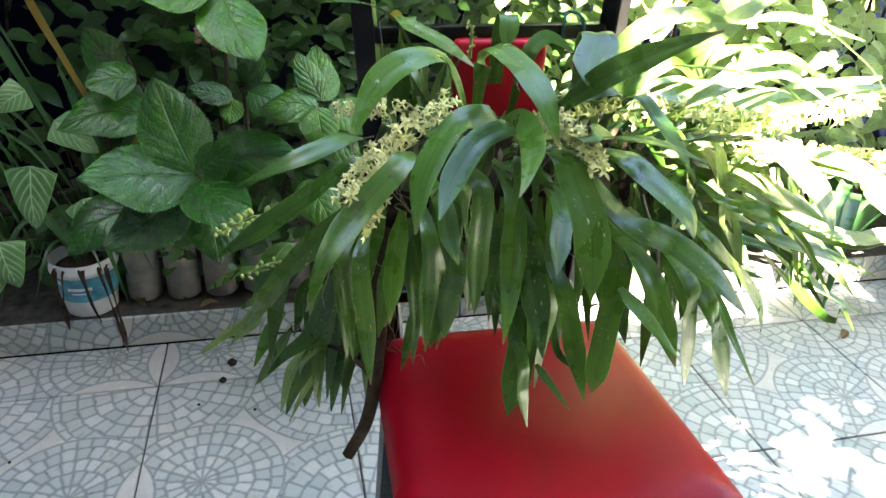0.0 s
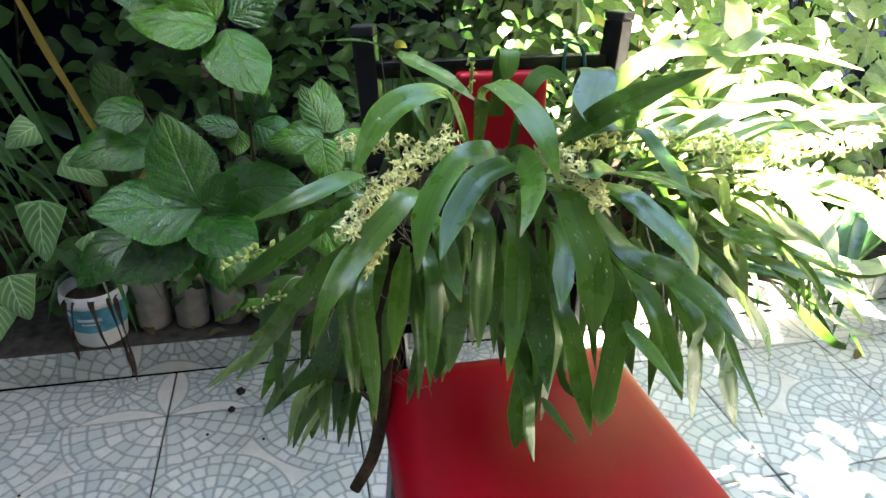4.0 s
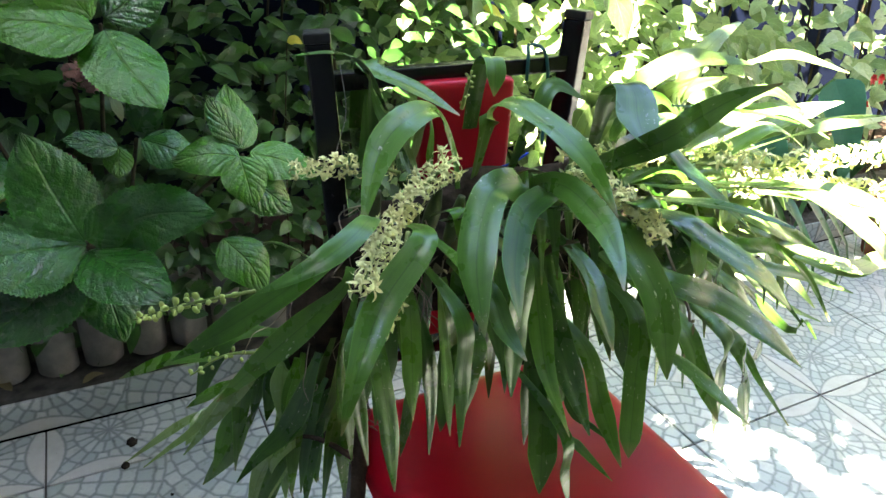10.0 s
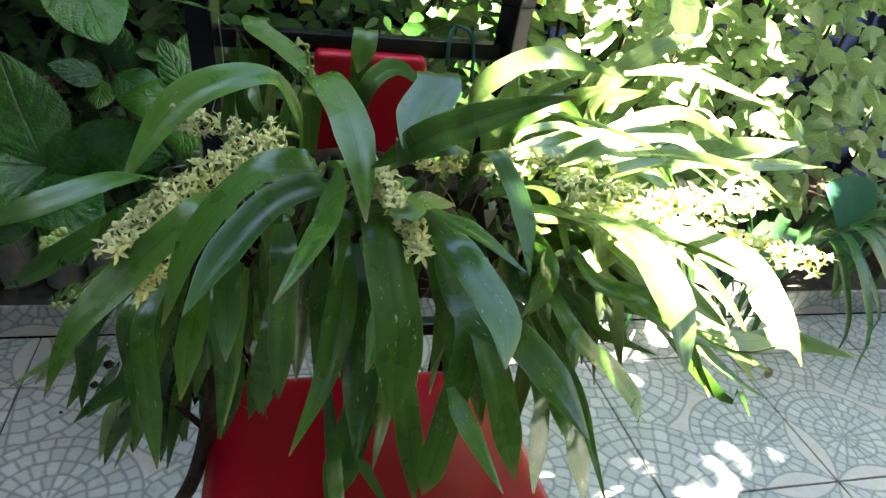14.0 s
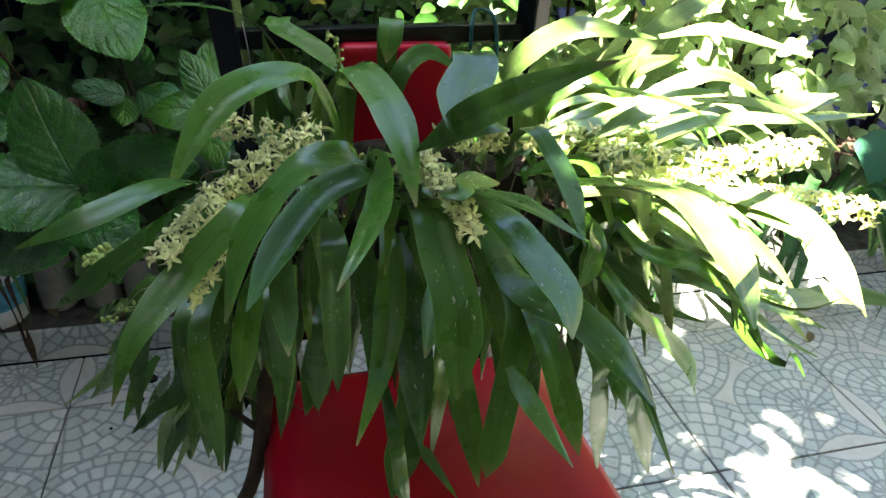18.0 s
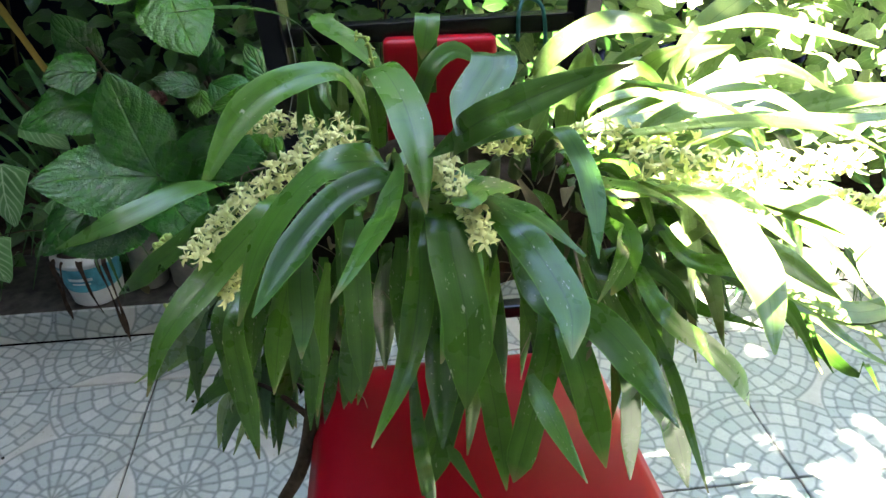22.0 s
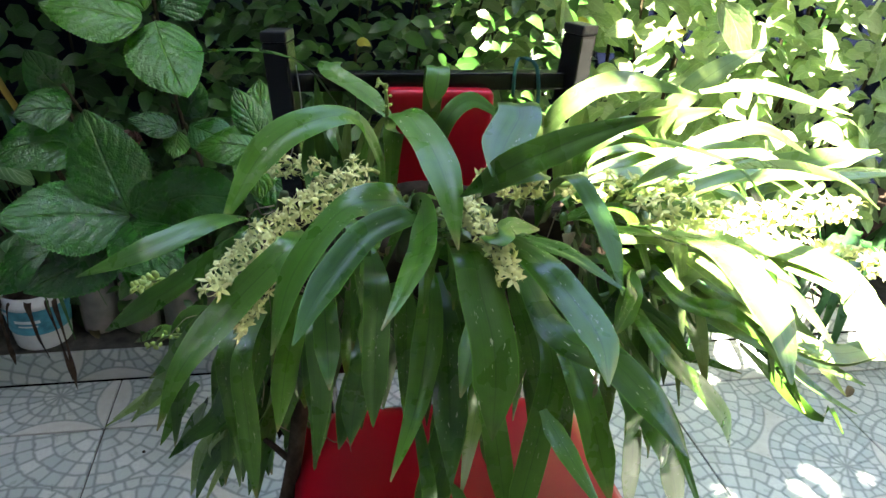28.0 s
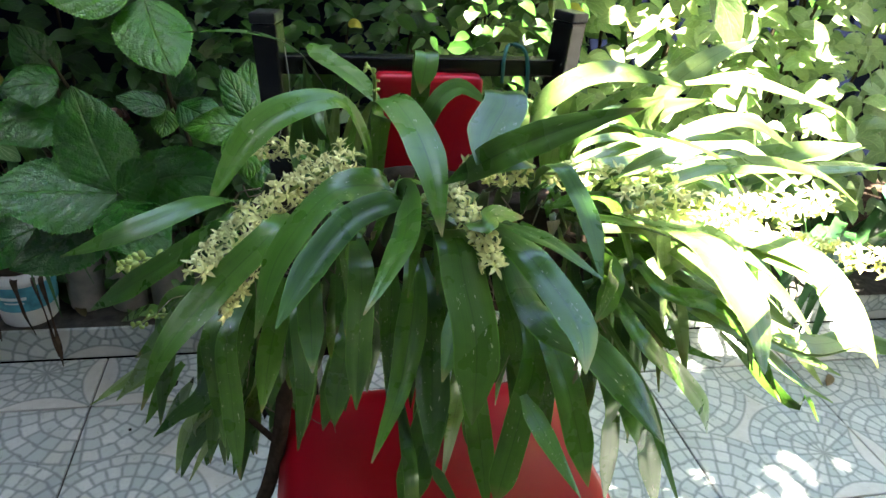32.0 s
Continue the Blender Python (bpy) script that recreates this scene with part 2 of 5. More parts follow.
M["cord"] = plain("teal cord", (0.005, 0.085, 0.08), 0.6, vary=0.25, scale=200, bump=0.5, fine=700)
M["blue_wire"] = plain("blue wire", (0.02, 0.08, 0.5), 0.4, vary=0.2, scale=80)
M["wire"] = plain("pale wire", (0.2, 0.2, 0.21), 0.4, vary=0.3, scale=90)
M["pink"] = plain("faded petal", (0.22, 0.12, 0.10), 0.6, vary=0.3, scale=60)
M["red_petal"] = plain("red petal", (0.62, 0.02, 0.02), 0.5, vary=0.3, scale=60)
M["white_plastic"] = plain("scuffed white plastic", (0.66, 0.66, 0.64), 0.45, vary=0.14, scale=22, bump=0.15)
M["label_blue"] = plain("blue printed label", (0.06, 0.27, 0.36), 0.5, vary=0.45, scale=26, bump=0.05)
M["label_white"] = plain("white print", (0.62, 0.68, 0.70), 0.5, vary=0.15, scale=30, bump=0.05)
M["terracotta"] = plain("terracotta", (0.32, 0.10, 0.05), 0.85, vary=0.3, scale=20)
M["dirt"] = plain("crumb of soil", (0.02, 0.017, 0.013), 0.95, vary=0.5, scale=80, bump=0.8, spec=0.04)


def make_vinyl():
    n = Nodes("red vinyl", 0.34)
    obj = n.coords("Object")
    col = n.mix(n.ramp(n.noise(9, obj, 4), 0.3, 0.7), (0.33, 0.002, 0.011), (0.39, 0.003, 0.015))
    n.color(col)
    n.rough(n.ramp(n.noise(12, obj, 3), 0.3, 0.7, 0.30, 0.42))
    n.bump(n.noise(180, obj, 3), 0.06, 0.001)
    n.bsdf.inputs["Specular IOR Level"].default_value = 0.27
    return n.mat


def make_painted_steel():
    n = Nodes("black painted steel", 0.3, 0.0)
    obj = n.coords("Object")
    worn = n.math("MULTIPLY", n.ramp(n.noise(45, obj, 5, 0.75), 0.68, 0.74), 0.6)
    dust = n.ramp(n.noise(9, obj, 4), 0.45, 0.8, 0, 0.12)
    col = n.mix(dust, (0.005, 0.005, 0.006), (0.04, 0.039, 0.037))
    n.color(n.mix(worn, col, (0.17, 0.16, 0.15)))
    n.rough(n.ramp(worn, 0, 1, 0.26, 0.6))
    n.bsdf.inputs["Specular IOR Level"].default_value = 0.3
    n.bump(n.math("SUBTRACT", n.noise(70, obj, 4), worn), 0.25, 0.0012)
    return n.mat


def make_tile():
    """Glazed tile with a printed cobble pattern: a wheel beside the petal corner, quarter fans on the three others."""
    n = Nodes("cobble-print glazed tile", 0.3)
    x, y, _ = n.split(n.coords("Object"))
    x, y = n.math("DIVIDE", x, L), n.math("DIVIDE", y, L)

    def fan(cx, cy, dr, hub, spokes, salt):
        """Distance to the nearest joint of a ring pattern, its radius and a chance value for each cobble."""
        dx, dy = n.math("SUBTRACT", x, cx), n.math("SUBTRACT", y, cy)
        r = n.math("SQRT", n.math("ADD", n.math("MULTIPLY", dx, dx), n.math("MULTIPLY", dy, dy)))
        wob = n.math("MULTIPLY", n.math("SUBTRACT", n.noise(11, n.join(x, y, salt), 2), 0.5), 0.04)
        q = n.math("DIVIDE", n.math("ADD", r, wob), dr)
        ring = n.math("FLOOR", q)
        fr = n.math("FRACT", q)
        along = n.math("MULTIPLY", n.math("MINIMUM", fr, n.math("SUBTRACT", 1.0, fr)), dr)
        turn = n.math("ADD", n.math("DIVIDE", n.math("ARCTAN2", dy, dx), 2 * math.pi), 0.5)
        count = n.math("ADD", n.math("MULTIPLY", ring, spokes), hub)
        a = n.math("ADD", n.math("MULTIPLY", turn, count), n.math("MULTIPLY", ring, 0.37))
        fa = n.math("FRACT", a)
        arc = n.math("DIVIDE", n.math("MULTIPLY", r, 2 * math.pi), count)
        across = n.math("MULTIPLY", n.math("MINIMUM", fa, n.math("SUBTRACT", 1.0, fa)), arc)
        w = n.node("TexWhiteNoise")
        n.put(w.inputs["Vector"], n.join(ring, n.math("FLOOR", a), salt))
        return n.math("SMOOTH_MIN", along, across, 0.016), r, w.outputs["Value"]

    def choose(mask, a, b):
        return n.math("ADD", n.math("MULTIPLY", mask, b), n.math("MULTIPLY", n.math("SUBTRACT", 1.0, mask), a))

    joint, chance, fill = 0.05, 0.5, 0.0
    for k, (cx, cy, dr, hub, sp, rad) in enumerate(((1, 1, 0.078, 4.0, 6.0, 0.60), (1, 0, 0.078, 4.0, 6.0, 0.51), (0, 1, 0.078, 4.0, 6.0, 0.51), (0.28, 0.28, 0.078, 12.0, 5.0, 0.37))):
        d, r, c = fan(cx, cy, dr, hub, sp, 3.7 * k + 1)
        inside = n.math("LESS_THAN", r, rad)
        rim = n.math("ABSOLUTE", n.math("SUBTRACT", r, rad))
        joint = choose(inside, n.math("MINIMUM", joint, rim) if k else rim, n.math("MINIMUM", d, rim))
        chance, fill = choose(inside, chance, c), choose(inside, fill, 1.0)
    # petals along both edges from the corner: the meeting of two circles
    for px, py in ((x, y), (y, x)):
        e = n.math("SUBTRACT", n.math("ABSOLUTE", n.math("SUBTRACT", px, 0.225)), 0.0)
        bow = n.math("MULTIPLY", n.math("SUBTRACT", 1.0, n.math("POWER", n.math("DIVIDE", e, 0.225), 2.0)), 0.085)
        d = n.math("SUBTRACT", bow, py)
        inside = n.math("GREATER_THAN", d, 0.0)
        joint = choose(inside, n.math("MINIMUM", joint, n.math("ABSOLUTE", d)), n.math("ABSOLUTE", d))
        fill = choose(inside, fill, 0.0)
    ragged = n.math("ADD", joint, n.math("MULTIPLY", n.math("SUBTRACT", n.noise(45, n.join(x, y, 2.0), 2), 0.5), 0.010))
    line = n.ramp(ragged, 0.001, 0.011, 1, 0)
    obj = n.coords("Object")
    cob = n.mix(chance, (0.31, 0.355, 0.335), (0.50, 0.525, 0.485))
    cob = n.mix(n.ramp(n.math("FRACT", n.math("MULTIPLY", chance, 7.3)), 0.6, 1.0, 0, 0.45), cob, (0.45, 0.44, 0.375))
    cob = n.mix(n.ramp(n.noise(110, obj, 5, 0.7), 0.35, 0.75, 0, 0.55), cob, (0.31, 0.345, 0.345))
    beige = n.mix(n.ramp(n.noise(35, obj, 4), 0.3, 0.7), (0.41, 0.405, 0.36), (0.48, 0.485, 0.445))
    col = n.mix(fill, beige, cob)
    col = n.mix(n.math("MULTIPLY", line, 0.8), col, (0.13, 0.158, 0.155))
    col = n.mix(n.ramp(n.noise(7, obj, 5, 0.7), 0.48, 0.85, 0, 0.5), col, (0.22, 0.21, 0.17))
    n.color(col)
    n.rough(n.ramp(n.noise(40, obj, 3), 0.3, 0.7, 0.25, 0.42))
    n.bump(n.math("SUBTRACT", n.math("MULTIPLY", n.noise(60, obj, 2), 0.4), line), 0.35, 0.0012)
    return n.mat


M["vinyl"], M["steel"], M["tile"] = make_vinyl(), make_painted_steel(), make_tile()


# ---- makers ----
def mesh_of(name, verts, faces, mat, uvs=None, smooth=True):
    me = bpy.data.meshes.new(name)
    me.from_pydata([tuple(v) for v in verts], [], [tuple(f) for f in faces])
    if uvs is not None:
        layer = me.uv_layers.new(name="UVMap")
        at = np.empty(len(me.loops), dtype=np.int32)
        me.loops.foreach_get("vertex_index", at)
        layer.data.foreach_set("uv", np.asarray(uvs, dtype=np.float32)[at].ravel())
    me.polygons.foreach_set("use_smooth", np.full(len(me.polygons), smooth))
    me.materials.append(mat)
    me.update()
    return me


def put(name, me, parent=None, label="", m=None):
    ob = new(name, me)
    if parent is not None:
        ob.parent = parent
        ob.matrix_parent_inverse = Matrix()
    if m is not None:
        ob.matrix_basis = m
    if label:
        ob["label"] = label
    return ob


def part(name, bm, mat, parent, label="", smooth=True):
    """A bmesh as one mesh object under a thing or a part. Places are in the parent's own frame."""
    me = bpy.data.meshes.new(name)
    bm.to_mesh(me)
    bm.free()
    me.polygons.foreach_set("use_smooth", np.full(len(me.polygons), smooth))
    me.materials.append(mat)
    return put(name, me, parent, label)


def thing(name, place=(0, 0, 0), label="", category="", group="", kind=""):
    ob = new(name)
    ob.empty_display_size = 0.05
    ob.location = place
    return tagged(ob, label, category, group, kind)


def sample(points, n):
    """A smooth line through the points: n + 1 places and their tangents."""
    p = np.asarray(points, float)
    if len(p) == 2:
        p = np.array([p[0], (p[0] + p[1]) / 2, p[1]])
    ends = np.vstack([2 * p[0] - p[1], p, 2 * p[-1] - p[-2]])
    seg = np.r_[0, np.cumsum(np.linalg.norm(np.diff(p, axis=0), axis=1))]
    s = np.linspace(0, seg[-1], n + 1)
    out = []
    for v in s:
        i = min(max(int(np.searchsorted(seg, v, "right")) - 1, 0), len(p) - 2)
        t = (v - seg[i]) / max(seg[i + 1] - seg[i], 1e-9)
        a, b, c, d = ends[i:i + 4]
        out.append(0.5 * (2 * b + (c - a) * t + (2 * a - 5 * b + 4 * c - d) * t * t + (3 * b - a - 3 * c + d) * t ** 3))
    out = np.array(out)
    tan = np.gradient(out, axis=0)
    tan /= np.linalg.norm(tan, axis=1)[:, None] + 1e-12
    return out, tan


def strap_shape(v, taper=0.46, base=0.3, full=0.46):
    grow = np.clip(v / full, 0, 1)
    return (base + (1 - base) * grow * grow * (3 - 2 * grow)) * np.clip((1 - v) / taper, 0, 1) ** 0.76


def ovate_shape(v):
    return np.clip(np.sin(np.pi * np.clip(v, 0, 1) ** 0.78), 0, 1) ** 0.85


def pointed_shape(v):
    v = np.clip(v, 0, 1)
    return np.clip(2.87 * v ** 0.62 * (1 - v) ** 0.95, 0, 1)


def heart_shape(v):
    return np.clip(1.05 * (1 - v) ** 0.62 * np.clip(v * 9, 0, 1) ** 0.5, 0, 1)


def blade(points, width, face=(0, -0.75, 0.66), shape=strap_shape, n=14, m=4, fold=0.18, thick=0.0006, wave=0.0, serrate=0, curl=0.0, twist=0.0, first=None, across=None, quilt=0, rng=random):
    """A leaf along a line, of two skins a leaf's thickness apart. Returns verts, faces, uvs.
    across: the way its width lies, for a leaf that folds over; quilt: side veins between which the blade swells."""
    p, t = sample(points, n)
    v = np.linspace(0, 1, n + 1)
    ease = (v * v * (3 - 2 * v))[:, None]
    f = np.asarray(first, float) * (1 - ease) + np.asarray(face, float) * ease if first is not None else np.tile(np.asarray(face, float), (n + 1, 1))
    side = np.cross(t, f)
    if across is not None:
        side = np.asarray(across, float) - t * (t @ np.asarray(across, float))[:, None]
    side /= np.linalg.norm(side, axis=1)[:, None] + 1e-9
    nor = np.cross(side, t)
    co, si = np.cos(twist * (v - 0.3))[:, None], np.sin(twist * (v - 0.3))[:, None]
    side, nor = side * co + nor * si, nor * co - side * si
    w = 0.5 * width * shape(v)
    w[-1] = 0.0006
    ph = rng.uniform(0, 6.28)
    top, uv = [], []
    for i in range(n + 1):
        for j in range(m + 1):
            u = 2 * j / m - 1
            lift = fold * w[i] * abs(u) - curl * w[i] * u * u
            lift += wave * width * abs(u) * math.sin(ph + 11 * v[i] + (2.0 if u > 0 else 0))
            if quilt:
                swell = (0.5 + 0.5 * math.cos(6.2832 * (v[i] * quilt - abs(u) * 2.6))) ** 0.6
                lift += 0.012 * width * swell * min(1, abs(u) * 5) * (1 - abs(u) ** 3)
            reach = w[i] * u * (1 + 0.028 * (i % 3) if serrate and abs(u) == 1 else 1.0)
            top.append(p[i] + side[i] * reach + nor[i] * lift)
            uv.append((u, v[i]))
    top = np.array(top)
    low = top - np.repeat(nor, m + 1, axis=0) * thick
    k = m + 1
    base = len(top)
    faces = []
    for i in range(n):
        for j in range(m):
            a = i * k + j
            faces.append((a, a + 1, a + k + 1, a + k))
            faces.append((base + a, base + a + k, base + a + k + 1, base + a + 1))
    return np.vstack([top, low]), faces, uv + uv


def sheet(points, width, face, shape=ovate_shape, n=6, fold=0.2):
    """A thin leaf of one skin, for masses of foliage."""
    p, t = sample(points, n)
    side = np.cross(t, np.asarray(face, float))
    side /= np.linalg.norm(side, axis=1)[:, None] + 1e-9
    nor = np.cross(side, t)
    v = np.linspace(0, 1, n + 1)
    w = 0.5 * width * np.maximum(shape(v), 0.02)
    vs, uv, fs = [], [], []
    for i in range(n + 1):
        for u in (-1, 0, 1):
            vs.append(p[i] + side[i] * w[i] * u + nor[i] * fold * w[i] * abs(u))
            uv.append((u, v[i]))
    for i in range(n):
        for j in range(2):
            a = 3 * i + j
            fs.append((a, a + 1, a + 4, a + 3))
    return np.array(vs), fs, uv


class Heap:
    """Many small pieces gathered into one mesh."""

    def __init__(self):
        self.v, self.f, self.u, self.n = [], [], [], 0

    def add(self, v, f, u=None):
        self.v.append(np.asarray(v))
        self.f += [tuple(i + self.n for i in q) for q in f]
        self.u += list(u) if u is not None else [(0, 0)] * len(v)
        self.n += len(v)

    def mesh(self, name, mat, smooth=True):
        return mesh_of(name, np.vstack(self.v), self.f, mat, self.u, smooth)


def tube_data(points, radii, n=10, sides=7, cap=True):
    p, t = sample(points, n)
    r = np.interp(np.linspace(0, 1, n + 1), np.linspace(0, 1, len(radii)), radii)
    ref = np.array([0.3, 0.2, 0.93]) if abs(t[0][2]) < 0.8 else np.array([1.0, 0.1, 0.1])
    vs, fs = [], []
    for i in range(n + 1):
        a = np.cross(t[i], ref)
        a /= np.linalg.norm(a) + 1e-9
        b = np.cross(t[i], a)
        for k in range(sides):
            q = 2 * math.pi * k / sides
            vs.append(p[i] + r[i] * (a * math.cos(q) + b * math.sin(q)))
    for i in range(n):
        for k in range(sides):
            fs.append((i * sides + k, i * sides + (k + 1) % sides, (i + 1) * sides + (k + 1) % sides, (i + 1) * sides + k))
    if cap:
        fs += [tuple(range(sides))[::-1], tuple(n * sides + k for k in range(sides))]
    return np.array(vs), fs


def tube(name, points, radii, mat, parent=None, label="", n=10, sides=7):
    vs, fs = tube_data(points, radii, n, sides)
    return put(name, mesh_of(name, vs, fs, mat, [(0, 0)] * len(vs)), parent, label)


def box(sx, sy, sz, at=(0, 0, 0), bevel=0.0, segments=2):
    bm = bmesh.new()
    bmesh.ops.create_cube(bm, size=1.0, matrix=Matrix.Translation(at) @ Matrix.Diagonal((sx, sy, sz, 1)))
    if bevel:
        bmesh.ops.bevel(bm, geom=list(bm.edges), offset=bevel, segments=segments, affect="EDGES", profile=0.6)
    return bm


def lathe(profile, sides=40):
    """A turned form from (radius, height) pairs."""
    bm = bmesh.new()
    rings = [[bm.verts.new((r * math.cos(2 * math.pi * k / sides), r * math.sin(2 * math.pi * k / sides), z)) for k in range(sides)] for r, z in profile]
    for a, b in zip(rings, rings[1:]):
        for k in range(sides):
            bm.faces.new((a[k], a[(k + 1) % sides], b[(k + 1) % sides], b[k]))
    bm.faces.new(rings[0][::-1])
    bm.faces.new(rings[-1])
    return bm


# ---- structure ----
def slab(name, sx, sy, sz, at, mat, label, kind="structure", category=""):
    bm = box(sx, sy, sz)
    me = bpy.data.meshes.new(name)
    bm.to_mesh(me)
    bm.free()
    me.materials.append(mat)
    ob = put(name, me)
    ob.location = at
    return tagged(ob, label, category, "", kind)


floor = slab("floor", 9.0, 6.884, 0.10, (2.5, CURB_Y - 3.442, -0.056), M["mortar"], "patio floor of cobble-print glazed tiles with dark joints", category="floor")
bed = slab("ground", 60.0, 26.0, 0.06, (2.5, CURB_Y + 0.30 + 13.0, CURB_Z - 0.034), M["soil"], "dark soil of the planting bed behind the curb", category="ground")
curb = slab("curb", 9.0, 0.29, CURB_Z - 0.004, (2.5, CURB_Y + 0.155, CURB_Z / 2 - 0.004), M["mortar"], "low tiled curb step along the planting bed", category="curb")
# its top is raised beyond the view to hold back the north sky
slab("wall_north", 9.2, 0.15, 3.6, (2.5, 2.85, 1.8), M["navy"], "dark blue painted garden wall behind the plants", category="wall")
# unseen walls and roof, added to block sun and sky light
slab("unseen_wall_east", 0.15, 5.2, 4.5, (5.4, 0.2, 2.25), M["house"], "plain plastered wall, unseen, added to cut sky light from the far end", category="wall")
slab("ceiling", 4.4, 1.4, 0.12, (3.1, -0.82, 2.7), M["house"], "plain flat roof, unseen, added to shade the back of the patio", category="ceiling")
slab("unseen_wall_south", 9.2, 0.15, 5.0, (2.5, -1.6, 2.5), M["house"], "plain plastered wall, unseen, added to cut the low sky light", category="wall")
slab("unseen_wall_west", 0.2, 9.0, 6.26, (-1.75, -1.0, 3.13), M["house"], "tall plain plastered wall, unseen, added to shade the left side", category="wall")


# ---- things ----
def build_chair():
    ch = thing("chair", (0.385, 0.97, 0.0), "black steel chair with red vinyl seat and narrow red backrest", "chair")
    x0, x1 = -0.19, 0.22
    # seat pad: a soft cushion, a little narrower at the back
    bm = bmesh.new()
    nx, ny = 26, 26
    rows = []
    for side in (1, -1):
        grid = []
        for i in range(nx + 1):
            col = []
            for j in range(ny + 1):
                a, b = 2 * i / nx - 1, 2 * j / ny - 1
                # rounded square outline
                k = max(abs(a), abs(b), 1e-6)
                rr = max(1e-6, (abs(a) ** 9 + abs(b) ** 9) ** (1 / 9))
                a2, b2 = a * k / rr, b * k / rr
                half = 0.2165 - 0.016 * (b2 + 1) / 2
                edge = max(abs(a2), abs(b2))
                h = 0.024 * (1 - max(0, (edge - 0.82) / 0.18) ** 2.2)
                crown = 0.008 * (1 - a2 * a2) * (1 - b2 * b2)
                col.append(bm.verts.new((0.0215 + a2 * half, 0.21 * b2 - 0.005, 0.462 + side * h + (crown if side > 0 else 0))))
            grid.append(col)
        rows.append(grid)
        for i in range(nx):
            for j in range(ny):
                q = (grid[i][j], grid[i + 1][j], grid[i + 1][j + 1], grid[i][j + 1])
                bm.faces.new(q if side > 0 else q[::-1])
    bmesh.ops.remove_doubles(bm, verts=list(bm.verts), dist=0.0002)
    part("seat", bm, M["vinyl"], ch, "smooth red vinyl seat cushion")

    def bar(name, a, b, w, label=""):
        a, b = Vector(a), Vector(b)
        bm = box(w, w, (b - a).length, bevel=0.003)
        m = Matrix.Translation((a + b) / 2) @ (b - a).to_track_quat("Z", "Y").to_matrix().to_4x4()
        bmesh.ops.transform(bm, matrix=m, verts=list(bm.verts))
        return part(name, bm, M["steel"], ch, label, smooth=False)

    for s, xb, xt in ((-1, -0.137, -0.182), (1, 0.148, 0.172)):
        post = bar("back_post", (xb, 0.222, 0.43), (xt, 0.236, 0.99 + 0.008 * s), 0.029, "black square steel back post, paint worn at the top")
        lo, hi = Vector((xb, 0.222, 0.43)), Vector((xt, 0.236, 0.99 + 0.008 * s))
        bm = box(0.0305, 0.0305, 0.012, bevel=0.003)
        bmesh.ops.transform(bm, matrix=Matrix.Translation(hi + (hi - lo).normalized() * 0.006) @ (hi - lo).to_track_quat("Z", "Y").to_matrix().to_4x4(), verts=list(bm.verts))
        part("end_cap", bm, M["cap"], post, "black plastic end cap", smooth=False)
        bar("back_leg", (xb, 0.222, 0.43), (xb * 1.08, 0.275, 0.0), 0.028)
        bar("front_leg", (0.012 + s * 0.178, -0.17, 0.43), (0.012 + s * 0.185, -0.185, 0.0), 0.025)
        bar("side_rail", (0.012 + s * 0.17, -0.16, 0.424), (xb, 0.20, 0.424), 0.022)
    bar("top_rail", (-0.166, 0.236, 0.937), (0.158, 0.236, 0.943), 0.021, "black steel top rail")
    bar("lower_rail", (-0.134, 0.228, 0.535), (0.138, 0.228, 0.535), 0.021)
    bar("front_rail", (-0.16, -0.165, 0.424), (0.18, -0.165, 0.424), 0.022)
    bar("rear_rail", (-0.12, 0.213, 0.424), (0.13, 0.213, 0.424), 0.022)
    bm = box(0.128, 0.026, 0.37, (0.002, 0.219, 0.750), 0.009, 3)
    part("backrest", bm, M["vinyl"], ch, "narrow red vinyl back panel")
    return ch


chair = build_chair()

# teal cord and wires that hold the plant on the chair back
cord = thing("cord", (0.495, 1.206, 0.945), "teal cord looped over the black top rail", "cord")
tube("loop", [(-0.018, -0.014, -0.02), (-0.018, -0.012, 0.012), (-0.008, 0.004, 0.022), (0.008, -0.006, 0.018), (0.013, -0.015, -0.01), (0.012, -0.02, -0.05), (0.0, -0.04, -0.10)], [0.0024], M["cord"], cord, n=26)
wire = thing("wire", (0.36, 1.165, 0.80), "thin blue wire round the backrest", "wire")
tube("strand", [(-0.06, 0.0, -0.012), (-0.01, -0.004, -0.002), (0.04, -0.004, 0.014), (0.085, -0.01, 0.03), (0.10, -0.02, 0.045)], [0.0017], M["blue_wire"], wire, n=20)
wire2 = thing("wire", (0.212, 1.186, 0.93), "thin pale wire hanging on the back post", "wire")
tube("strand", [(0.010, 0.0, 0.03), (0.014, -0.006, -0.02), (0.004, -0.006, -0.06), (-0.004, -0.006, -0.085)], [0.0005], M["wire"], wire2, n=16)


# ---- the orchid ----
HEART = (0.36, 1.03, 0.835)
orchid = thing("orchid", HEART, "large orchid with strap leaves and sprays of pale yellow flowers", "orchid")
rng = random.Random(5)


def rel(p):
    return tuple(np.asarray(p, float) - HEART)


